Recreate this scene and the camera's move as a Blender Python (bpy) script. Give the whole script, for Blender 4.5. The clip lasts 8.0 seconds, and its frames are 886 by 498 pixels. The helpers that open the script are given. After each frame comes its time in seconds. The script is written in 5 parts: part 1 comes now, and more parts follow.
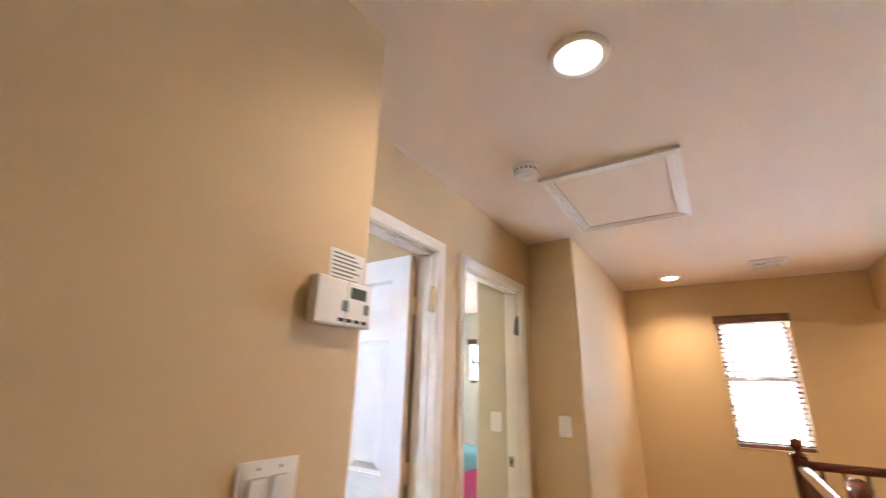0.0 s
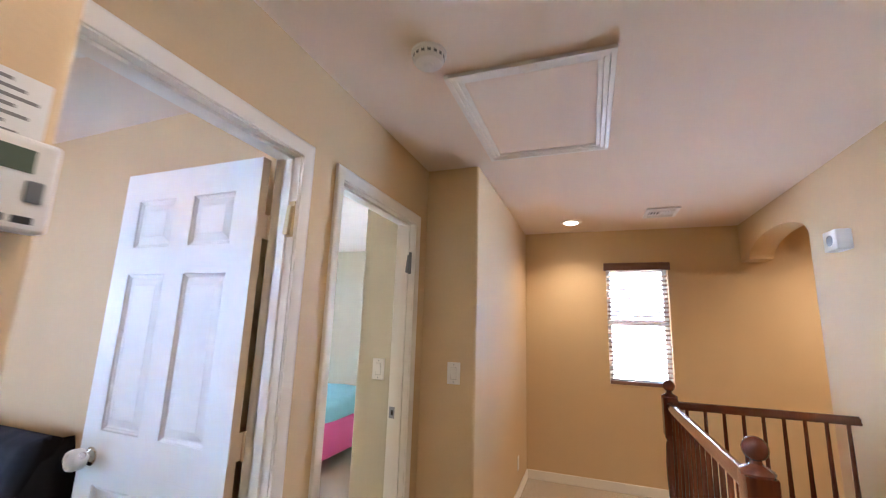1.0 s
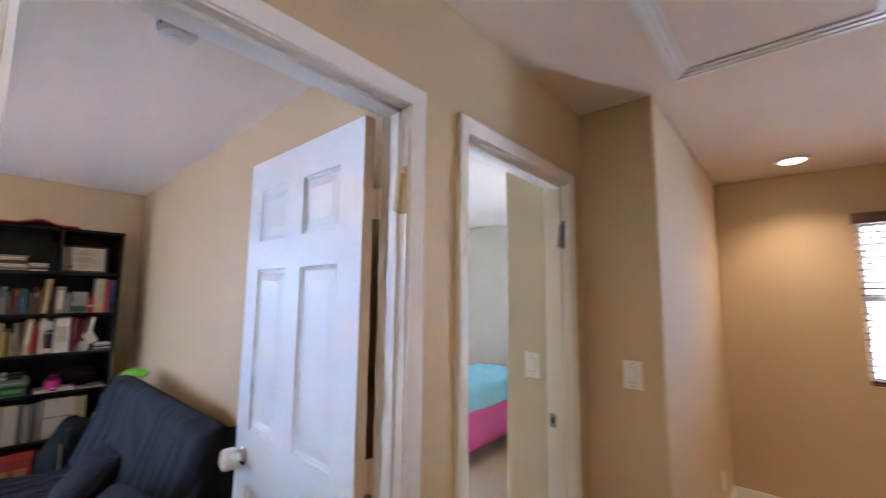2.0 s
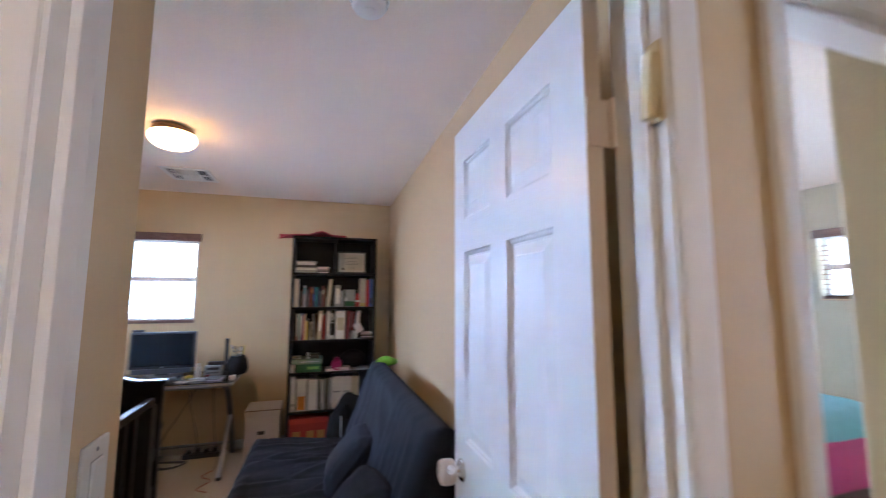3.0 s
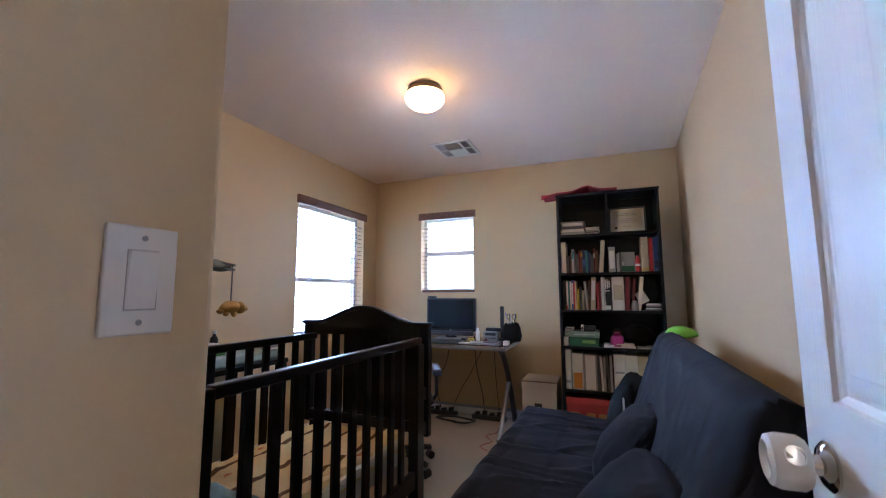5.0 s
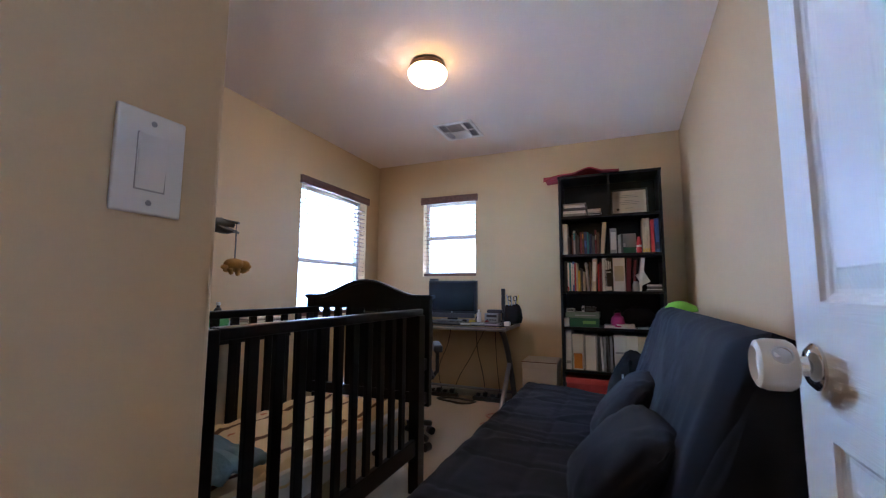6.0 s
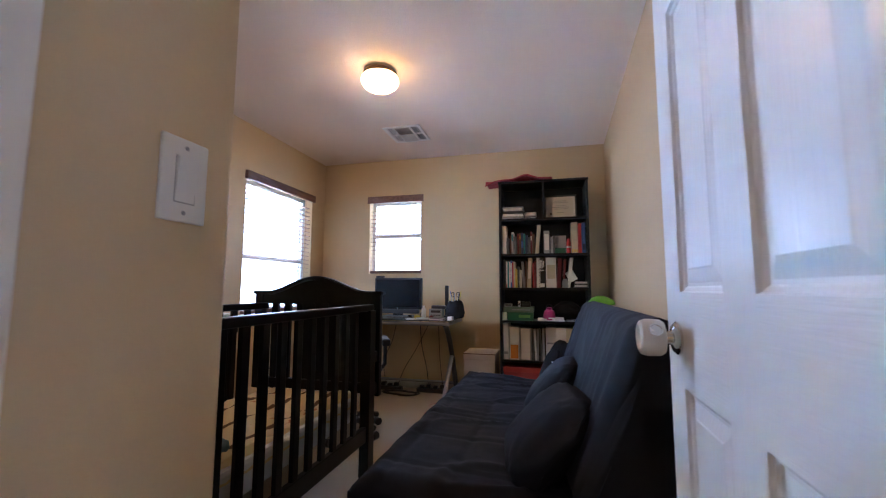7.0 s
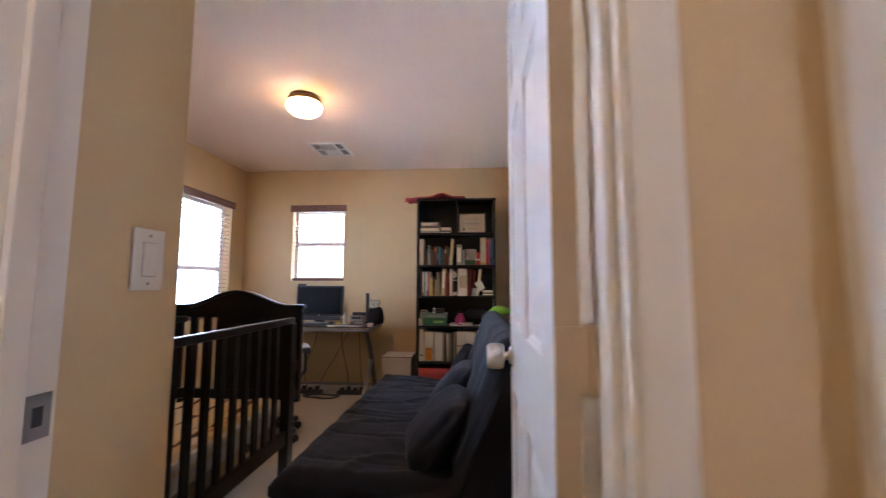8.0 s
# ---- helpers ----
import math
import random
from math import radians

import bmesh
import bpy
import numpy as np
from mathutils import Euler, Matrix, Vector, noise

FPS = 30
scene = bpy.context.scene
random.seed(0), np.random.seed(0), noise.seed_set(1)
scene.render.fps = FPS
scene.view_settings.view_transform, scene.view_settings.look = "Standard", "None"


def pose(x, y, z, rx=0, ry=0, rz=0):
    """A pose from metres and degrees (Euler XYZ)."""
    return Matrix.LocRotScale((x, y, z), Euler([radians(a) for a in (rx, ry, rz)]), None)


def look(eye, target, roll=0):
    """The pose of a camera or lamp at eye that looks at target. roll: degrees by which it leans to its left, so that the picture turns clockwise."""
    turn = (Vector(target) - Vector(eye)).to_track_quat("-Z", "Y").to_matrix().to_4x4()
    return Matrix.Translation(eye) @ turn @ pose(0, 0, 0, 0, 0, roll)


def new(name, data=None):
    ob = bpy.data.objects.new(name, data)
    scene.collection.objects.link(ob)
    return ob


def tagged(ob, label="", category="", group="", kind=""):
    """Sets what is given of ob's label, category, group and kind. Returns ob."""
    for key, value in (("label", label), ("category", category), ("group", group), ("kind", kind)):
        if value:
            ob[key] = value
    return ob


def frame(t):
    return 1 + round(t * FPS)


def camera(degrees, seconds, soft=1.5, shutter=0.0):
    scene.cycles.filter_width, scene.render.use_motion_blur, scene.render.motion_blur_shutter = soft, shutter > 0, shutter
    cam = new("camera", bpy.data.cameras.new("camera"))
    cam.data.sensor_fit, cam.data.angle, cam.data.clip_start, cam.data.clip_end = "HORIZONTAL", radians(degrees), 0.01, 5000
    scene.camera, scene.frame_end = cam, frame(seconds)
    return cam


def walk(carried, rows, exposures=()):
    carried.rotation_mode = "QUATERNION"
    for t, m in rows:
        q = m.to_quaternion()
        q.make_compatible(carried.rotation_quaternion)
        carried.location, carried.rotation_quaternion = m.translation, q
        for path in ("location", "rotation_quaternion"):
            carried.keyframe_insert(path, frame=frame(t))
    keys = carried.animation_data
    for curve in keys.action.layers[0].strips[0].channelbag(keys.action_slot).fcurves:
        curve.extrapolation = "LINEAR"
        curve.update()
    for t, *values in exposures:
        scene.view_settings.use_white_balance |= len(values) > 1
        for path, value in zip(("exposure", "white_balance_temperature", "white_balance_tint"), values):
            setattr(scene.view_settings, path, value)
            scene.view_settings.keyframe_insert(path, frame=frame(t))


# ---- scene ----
cam = camera(95.4, 8.0, soft=1.1, shutter=0.4)
PATH = [
    (0, (0.018, 0.325, 1.419), (-1.034, 1.906, 2.047), 1.6),
    (0.5, (-0.048, 0.523, 1.392), (-0.768, 2.293, 1.982), 1.7),
    (1, (-0.098, 0.786, 1.451), (-0.773, 2.632, 1.817), 1.9),
    (1.2, (-0.116, 0.869, 1.464), (-0.83, 2.708, 1.797), 1.7),
    (2.3, (-0.391, 1.249, 1.53), (-1.914, 2.527, 1.737), 0.5),
    (2.5, (-0.45, 1.294, 1.509), (-2.097, 2.407, 1.729), 0.8),
    (3, (-0.617, 1.41, 1.474), (-2.512, 2.011, 1.69), 0.1),
    (3.5, (-0.815, 1.477, 1.404), (-2.8, 1.555, 1.633), 0.1),
    (4, (-0.941, 1.521, 1.336), (-2.904, 1.211, 1.564), 0.2),
    (4.5, (-1.064, 1.57, 1.254), (-2.954, 0.957, 1.488), -0.0),
    (4.7, (-1.097, 1.583, 1.218), (-2.956, 0.885, 1.454), 0.1),
    (5.8, (-1.115, 1.601, 1.053), (-2.94, 0.811, 1.268), -0.3),
    (6, (-1.108, 1.601, 1.033), (-2.944, 0.834, 1.239), 0.3),
    (6.5, (-1.056, 1.607, 1.0), (-2.945, 0.98, 1.198), 0.2),
    (7, (-0.936, 1.609, 1.026), (-2.865, 1.119, 1.221), 0.2),
    (7.5, (-0.792, 1.64, 1.08), (-2.742, 1.238, 1.274), 0.2),
    (8, (-0.637, 1.746, 1.132), (-2.623, 1.606, 1.315), 0.2),
]
# stops, white balance and tint as the clip's camera adapts on its way from hall to nursery
EXPOSURES = [(0, 0.98, 6000, 16), (0.5, 0.66, 5800, 16), (1.0, 0.66, 5420, 16), (2.5, 0.27, 5230, 18), (3.5, 0.30, 5180, 17), (4.5, 0.25, 5020, 16), (6.0, -0.03, 4860, 16), (7.0, 0.10, 5180, 18), (7.5, 0.19, 5440, 20), (8.0, 0.30, 5880, 22)]
walk(cam, [(t, look(eye, target, roll)) for t, eye, target, roll in PATH], EXPOSURES)

# ---- light ----
world = bpy.data.worlds.new("daylight")
scene.world = world
world.use_nodes = True
wn = world.node_tree.nodes
sky = wn.new("ShaderNodeTexSky")
sky.sky_type, sky.sun_disc = "NISHITA", False
sky.sun_elevation, sky.sun_rotation = radians(48), radians(80)
wn["Background"].inputs["Strength"].default_value = 0.1
world.node_tree.links.new(sky.outputs[0], wn["Background"].inputs[0])
sun = new("sun", bpy.data.lights.new("sun", "SUN"))
sun.data.energy, sun.data.angle, sun.data.color = 2.5, radians(0.5), (1, 0.95, 0.88)
sun.matrix_world = look((12, 2, 14), (0, 0, 0))


def lamp(name, kind, m, energy, color, size=0.1, size_y=None, spot=None):
    li = bpy.data.lights.new(name, kind)
    li.energy, li.color = energy, color
    if kind == "AREA":
        li.shape, li.size, li.size_y = "RECTANGLE", size, size_y or size
    else:
        li.shadow_soft_size = size
    if spot:
        li.spot_size, li.spot_blend = radians(spot), 0.9
    ob = new(name, li)
    ob.matrix_world = m
    return ob


WARM = (1.0, 0.765, 0.485)
AMBER = (1.0, 0.53, 0.15)
lamp("can_bulb", "SPOT", look((-0.21, 1.43, 2.41), (-0.21, 1.43, 0)), 36, WARM, 0.06, spot=165)
lamp("can_bulb", "SPOT", look((-0.24, 4.68, 2.41), (-0.24, 4.68, 0)), 50, WARM, 0.06, spot=130)
# unseen spot without a fixture, added to brighten the area past the arch
lamp("annex_fill", "SPOT", look((2.0, 4.3, 2.41), (2.0, 4.3, 0)), 66, WARM, 0.06, spot=165)
lamp("dome_bulb", "POINT", pose(-3.265, 0.59, 2.356), 2.5, AMBER, 0.04)


# ---- materials ----
def material(name, color, rough=0.6, metal=0.0, bump=0.0, scale=60.0, vary=0.06, stain=2.0, coat=0.0, emit=None, sheen=0.0, spec=0.5):
    """A paint, fabric or plastic: colour with two scales of variation, and relief."""
    m = bpy.data.materials.new(name)
    m.use_nodes = True
    nt = m.node_tree
    b = nt.nodes["Principled BSDF"]
    b.inputs["Roughness"].default_value, b.inputs["Metallic"].default_value = rough, metal
    b.inputs["Coat Weight"].default_value, b.inputs["Sheen Weight"].default_value = coat, sheen
    b.inputs["Specular IOR Level"].default_value = spec
    co = nt.nodes.new("ShaderNodeTexCoord")
    fine, broad = nt.nodes.new("ShaderNodeTexNoise"), nt.nodes.new("ShaderNodeTexNoise")
    fine.inputs["Scale"].default_value, broad.inputs["Scale"].default_value = scale, stain
    fine.inputs["Detail"].default_value = 4
    info = nt.nodes.new("ShaderNodeObjectInfo")
    add = nt.nodes.new("ShaderNodeMath")
    add.operation = "ADD"
    half = nt.nodes.new("ShaderNodeMath")
    half.operation = "MULTIPLY_ADD"
    half.inputs[1].default_value, half.inputs[2].default_value = vary, 1 - vary
    mul = nt.nodes.new("ShaderNodeVectorMath")
    mul.operation = "SCALE"
    mul.inputs[0].default_value = color
    L = nt.links.new
    for n in (fine, broad):
        L(co.outputs["Object"], n.inputs["Vector"])
    L(fine.outputs["Fac"], add.inputs[0])
    L(broad.outputs["Fac"], add.inputs[1])
    L(add.outputs[0], half.inputs[0])
    L(half.outputs[0], mul.inputs["Scale"])
    L(mul.outputs[0], b.inputs["Base Color"])
    if bump:
        bp = nt.nodes.new("ShaderNodeBump")
        bp.inputs["Strength"].default_value, bp.inputs["Distance"].default_value = bump, 0.004
        L(fine.outputs["Fac"], bp.inputs["Height"])
        L(bp.outputs[0], b.inputs["Normal"])
    if emit:
        b.inputs["Emission Color"].default_value = (*emit[0], 1)
        b.inputs["Emission Strength"].default_value = emit[1]
    return m


def wood(name, dark, light, rough=0.3, axis=2, coat=0.3):
    m = bpy.data.materials.new(name)
    m.use_nodes = True
    nt = m.node_tree
    b = nt.nodes["Principled BSDF"]
    b.inputs["Roughness"].default_value, b.inputs["Coat Weight"].default_value = rough, coat
    co, mp, tx, ramp = (nt.nodes.new("ShaderNode" + k) for k in ("TexCoord", "Mapping", "TexNoise", "ValToRGB"))
    s = [38.0, 38.0, 38.0]
    s[axis] = 3.0
    mp.inputs["Scale"].default_value = s
    tx.inputs["Detail"].default_value, tx.inputs["Scale"].default_value = 5, 1.0
    ramp.color_ramp.elements[0].position, ramp.color_ramp.elements[1].position = 0.3, 0.75
    ramp.color_ramp.elements[0].color, ramp.color_ramp.elements[1].color = (*dark, 1), (*light, 1)
    L = nt.links.new
    L(co.outputs["Object"], mp.inputs[0])
    L(mp.outputs[0], tx.inputs["Vector"])
    L(tx.outputs["Fac"], ramp.inputs[0])
    L(ramp.outputs[0], b.inputs["Base Color"])
    return m


def glass(name):
    m = bpy.data.materials.new(name)
    m.use_nodes = True
    b = m.node_tree.nodes["Principled BSDF"]
    b.inputs["Transmission Weight"].default_value, b.inputs["Roughness"].default_value, b.inputs["IOR"].default_value = 1, 0.02, 1.45
    return m


def glow(name, color, strength):
    m = bpy.data.materials.new(name)
    m.use_nodes = True
    nt = m.node_tree
    nt.nodes.remove(nt.nodes["Principled BSDF"])
    e = nt.nodes.new("ShaderNodeEmission")
    e.inputs[0].default_value, e.inputs[1].default_value = (*color, 1), strength
    nt.links.new(e.outputs[0], nt.nodes["Material Output"].inputs[0])
    return m


M_WALL = material("wall_paint", (0.60, 0.434, 0.238), 0.62, bump=0.16, scale=90, vary=0.05, stain=1.2)
M_SAGE = material("sage_wall_paint", (0.56, 0.50, 0.36), 0.62, bump=0.16, scale=90, vary=0.05, stain=1.2)
M_CEIL = material("ceiling_paint", (0.81, 0.68, 0.56), 0.85, bump=0.45, scale=110, vary=0.04, stain=1.0)
M_TRIM = material("white_trim", (0.82, 0.78, 0.71), 0.30, vary=0.01, scale=20)
M_CARPET = material("carpet", (0.39, 0.305, 0.20), 0.95, bump=1.0, scale=260, vary=0.16, stain=3, sheen=0.3)
M_RAIL = wood("stained_oak", (0.060, 0.013, 0.005), (0.17, 0.042, 0.014), 0.25)
M_RAILY = wood("stained_oak_y", (0.060, 0.013, 0.005), (0.17, 0.042, 0.014), 0.14, axis=1, coat=0.6)
M_RAILX = wood("stained_oak_x", (0.060, 0.013, 0.005), (0.17, 0.042, 0.014), 0.14, axis=0, coat=0.6)
M_ESPRESSO = wood("espresso_wood", (0.0022, 0.0020, 0.0022), (0.0055, 0.0044, 0.0043), 0.30, axis=0, coat=0.0)
M_ESPRESSO.node_tree.nodes["Principled BSDF"].inputs["Specular IOR Level"].default_value = 0.33
M_BLACK = material("black_laminate", (0.007, 0.008, 0.010), 0.42, vary=0.1, spec=0.3)
M_BLIND = wood("blind_wood", (0.10, 0.045, 0.025), (0.20, 0.10, 0.06), 0.45, axis=0, coat=0.1)
M_SLAT = material("blind_slat", (0.34, 0.22, 0.15), 0.5, vary=0.08)
M_VINYL = material("window_vinyl", (0.78, 0.78, 0.76), 0.4, vary=0.02)
M_FUTON = material("charcoal_cover", (0.0077, 0.0067, 0.0106), 0.8, bump=0.22, scale=420, vary=0.15, stain=4, spec=0.22)
M_PLASTIC = material("white_plastic", (0.80, 0.78, 0.74), 0.35, vary=0.02)
M_GAP = material("rocker_gap_grey", (0.38, 0.37, 0.35), 0.5)
M_GREYPL = material("grey_plastic", (0.16, 0.17, 0.18), 0.4)
M_DARKPL = material("dark_plastic", (0.02, 0.02, 0.022), 0.35)
M_CHROME = material("chrome", (0.75, 0.74, 0.72), 0.12, metal=1.0, vary=0.02)
M_STEEL = material("satin_steel", (0.34, 0.34, 0.36), 0.35, metal=0.9, vary=0.04)
M_BRONZE = material("bronze", (0.10, 0.065, 0.04), 0.4, metal=0.7)
M_GLASS = glass("pane_glass")
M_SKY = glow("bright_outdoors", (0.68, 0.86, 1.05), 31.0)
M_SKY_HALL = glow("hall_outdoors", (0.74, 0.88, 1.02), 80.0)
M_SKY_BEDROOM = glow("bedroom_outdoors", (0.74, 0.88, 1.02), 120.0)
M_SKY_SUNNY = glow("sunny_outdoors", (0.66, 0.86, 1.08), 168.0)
M_CANLAMP = glow("can_lamp_glow", (1.0, 0.86, 0.62), 9.0)
M_DOME = glow("dome_glow", (1.0, 0.58, 0.22), 15.0)
M_PAPER = material("paper", (0.72, 0.71, 0.68), 0.7, vary=0.08, scale=25)
M_RED = material("red_cloth", (0.30, 0.014, 0.018), 0.7, vary=0.15, scale=30)
M_PINK = material("pink_cloth", (0.72, 0.12, 0.33), 0.8, vary=0.1)
M_AQUA = material("aqua_cloth", (0.30, 0.62, 0.70), 0.85, vary=0.12, scale=18)


# ---- mesh tools ----
def box(bm, x0, x1, y0, y1, z0, z1, bevel=0.0, segs=2):
    """A box, with rounded edges where bevel is given."""
    r = bmesh.ops.create_cube(bm, size=1, matrix=Matrix.LocRotScale(((x0 + x1) / 2, (y0 + y1) / 2, (z0 + z1) / 2), None, (abs(x1 - x0), abs(y1 - y0), abs(z1 - z0))))
    if bevel:
        es = list({e for v in r["verts"] for e in v.link_edges})
        bmesh.ops.bevel(bm, geom=es, offset=bevel, segments=segs, profile=0.6, affect="EDGES")
    return r["verts"]


def cyl(bm, p, q, r, r2=None, segs=16):
    """A rod from p to q."""
    p, q = Vector(p), Vector(q)
    d = q - p
    m = Matrix.Translation((p + q) / 2) @ d.to_track_quat("Z", "Y").to_matrix().to_4x4()
    bmesh.ops.create_cone(bm, cap_ends=True, segments=segs, radius1=r, radius2=r if r2 is None else r2, depth=d.length, matrix=m)


def tube(bm, pts, r, segs=8, closed=False):
    """A round bar along a line of points."""
    pts = [Vector(p) for p in pts]
    rings = []
    for i, p in enumerate(pts):
        a, b = pts[max(i - 1, 0)], pts[min(i + 1, len(pts) - 1)]
        q = (b - a).to_track_quat("Z", "Y")
        rings.append([bm.verts.new(p + q @ Vector((r * math.cos(2 * math.pi * k / segs), r * math.sin(2 * math.pi * k / segs), 0))) for k in range(segs)])
    for a, b in zip(rings, rings[1:]):
        for k in range(segs):
            bm.faces.new((a[k], a[(k + 1) % segs], b[(k + 1) % segs], b[k]))
    if not closed:
        bm.faces.new(rings[0][::-1])
        bm.faces.new(rings[-1])


def lathe(bm, profile, m=Matrix(), segs=20):
    """A turned solid from (radius, height) pairs."""
    rings = [[bm.verts.new(m @ Vector((max(r, 1e-4) * math.cos(2 * math.pi * k / segs), max(r, 1e-4) * math.sin(2 * math.pi * k / segs), z))) for k in range(segs)] for r, z in profile]
    for a, b in zip(rings, rings[1:]):
        for k in range(segs):
            bm.faces.new((a[k], a[(k + 1) % segs], b[(k + 1) % segs], b[k]))
    bm.faces.new(rings[0][::-1])
    bm.faces.new(rings[-1])


def prism(bm, outline, lo, hi, axis="z"):
    """A flat outline pushed from lo to hi along an axis; the outline's two numbers are the other two axes in order."""
    def at(u, v, w):
        return {"z": (u, v, w), "y": (u, w, v), "x": (w, u, v)}[axis]
    a = [bm.verts.new(at(u, v, lo)) for u, v in outline]
    b = [bm.verts.new(at(u, v, hi)) for u, v in outline]
    n = len(outline)
    bm.faces.new(a[::-1])
    bm.faces.new(b)
    for k in range(n):
        bm.faces.new((a[k], a[(k + 1) % n], b[(k + 1) % n], b[k]))
    bmesh.ops.recalc_face_normals(bm, faces=bm.faces[:])


def rounded(pts, radii, segs=6):
    """An outline whose corners are rounded by the radii given."""
    out = []
    for i, (p, r) in enumerate(zip(pts, radii)):
        p = Vector(p)
        if r <= 0:
            out.append(tuple(p))
            continue
        a, b = (Vector(pts[i - 1]) - p).normalized(), (Vector(pts[(i + 1) % len(pts)]) - p).normalized()
        for k in range(segs + 1):
            t = k / segs
            s, e = p + a * r, p + b * r
            out.append(tuple((1 - t) ** 2 * s + 2 * t * (1 - t) * p + t * t * e))
    return out


def part(name, bm, mat, parent=None, label="", smooth=False):
    """Links a bmesh as one mesh object, under a thing where one is given."""
    me = bpy.data.meshes.new(name)
    bmesh.ops.recalc_face_normals(bm, faces=bm.faces[:])
    if smooth:
        for f in bm.faces:
            f.smooth = True
    bm.to_mesh(me)
    bm.free()
    if smooth:
        me.set_sharp_from_angle(angle=radians(38))
    me.materials.append(mat)
    ob = new(name, me)
    if parent:
        ob.parent = parent
    if label:
        tagged(ob, label)
    return ob


def thing(name, m, label, category, group="", kind=""):
    e = new(name)
    e.empty_display_size = 0.05
    e.matrix_world = m if isinstance(m, Matrix) else pose(*m)
    return tagged(e, label, category, group, kind)


def boxpart(name, dims, mat, parent=None, bevel=0.0, label="", segs=2, smooth=False):
    bm = bmesh.new()
    box(bm, *dims, bevel=bevel, segs=segs)
    return part(name, bm, mat, parent, label, smooth)


def structure(name, bm, mat, label):
    return tagged(part(name, bm, mat), label, name.split("_")[0], kind="structure")


# ---- structure ----
H = 2.44        # ceiling
HEAD = 2.035    # door heads


def wall_run(axis, f0, f1, a0, a1, openings=(), top=H):
    """A straight wall between faces f0 and f1, from a0 to a1, with openings (a, b, z0, z1) cut through."""
    bm = bmesh.new()
    us = sorted({a0, a1, *[o[0] for o in openings], *[o[1] for o in openings]})
    zs = sorted({0.0, top, *[o[2] for o in openings], *[o[3] for o in openings]})
    inside = lambda u, z: any(o[0] < u < o[1] and o[2] < z < o[3] for o in openings)
    solid = {(i, k) for i in range(len(us) - 1) for k in range(len(zs) - 1) if not inside((us[i] + us[i + 1]) / 2, (zs[k] + zs[k + 1]) / 2)}
    put = (lambda f, u, z: (f, u, z)) if axis == "x" else (lambda f, u, z: (u, f, z))
    vert = {}

    def v(f, u, z):
        if (f, u, z) not in vert:
            vert[f, u, z] = bm.verts.new(put(f, u, z))
        return vert[f, u, z]
    for i, k in solid:
        u, w, z, y = us[i], us[i + 1], zs[k], zs[k + 1]
        for f in (f0, f1):
            bm.faces.new((v(f, u, z), v(f, w, z), v(f, w, y), v(f, u, y)))
        for di, dk, e in ((-1, 0, ((u, z), (u, y))), (1, 0, ((w, z), (w, y))), (0, -1, ((u, z), (w, z))), (0, 1, ((u, y), (w, y)))):
            if (i + di, k + dk) not in solid:
                (p, q), (r, s) = e
                bm.faces.new((v(f0, p, q), v(f0, r, s), v(f1, r, s), v(f1, p, q)))
    return bm


D1 = (1.162, 1.908)
D2 = (2.178, 2.940)
WX0, WX1 = -1.178, -1.07
W_HALL = (0.065, 0.615, 0.935, 2.06)
W_FAR = (-0.27, 0.33, 1.18, 1.99)
W_SIDE = (-4.78, -3.78, 0.80, 1.98)
W_TWO = (-3.06, -1.66, 1.42, 2.0)

# opening of an unseen window, added to let more daylight into the bedroom
W_TWO_ADDED = (2.9, 4.3, 0.85, 2.0)
structure("wall_doors", wall_run("x", WX0, WX1, 0.98, 3.2, [(D1[0] - 0.010, D1[1] + 0.010, 0, HEAD + 0.010), (D2[0] - 0.010, D2[1] + 0.010, 0, HEAD + 0.010)]), M_WALL, "tan painted wall with two white door frames")
bm = bmesh.new()
prism(bm, rounded([(-0.82, -2.0), (-0.70, -2.0), (-0.70, 1.06), (-1.07, 1.06), (-1.07, 0.94), (-0.82, 0.94)], [0, 0, 0.022, 0, 0, 0]), 0, H)
structure("wall_thermostat", bm, M_WALL, "tan painted hall wall with a rounded corner")
bm = bmesh.new()
prism(bm, rounded([(WX0, 0.98), (WX0, 1.09), (-1.51, 1.09), (-1.51, -0.84), (-1.39, -0.84), (-1.39, 0.98)], [0, 0, 0.02, 0, 0, 0]), 0, H)
structure("wall_entry", bm, M_WALL, "tan painted wall stub with a light switch")
bm = bmesh.new()
prism(bm, rounded([(-1.07, 3.125), (-0.73, 3.125), (-0.73, 5.12), (-0.85, 5.12), (-0.85, 3.245), (-1.07, 3.245)], [0, 0.02, 0, 0, 0, 0]), 0, H)
structure("wall_hall_west", bm, M_WALL, "tan painted hall wall with a rounded corner")
structure("wall_hall_north", wall_run("y", 5.12, 5.27, -0.85, 3.0, [W_HALL]), M_WALL, "tan painted wall around a narrow hall window")
structure("wall_room_west", wall_run("x", -5.18, -5.03, -0.99, 2.187, [W_FAR]), M_WALL, "tan painted nursery wall around a small window")
structure("wall_room_south", wall_run("y", -0.99, -0.84, -5.03, -1.39, [W_SIDE]), M_WALL, "tan painted nursery wall around a wide window")
bm = bmesh.new()
prism(bm, [(WX0, 2.055), (WX0, 2.130), (-5.18, 2.270), (-5.18, 2.193), (-5.03, 2.187)], 0, H)
structure("wall_room_north", bm, M_WALL, "tan painted nursery wall beside the door")
bm = bmesh.new()
prism(bm, rounded([(WX0, 3.02), (-1.455, 3.02), (-1.455, 5.75), (-1.335, 5.75), (-1.335, 3.14), (WX0, 3.14)], [0, 0.02, 0, 0, 0, 0]), 0, H)
structure("wall_second_entry", bm, M_SAGE, "pale sage painted wall stub with a light switch")
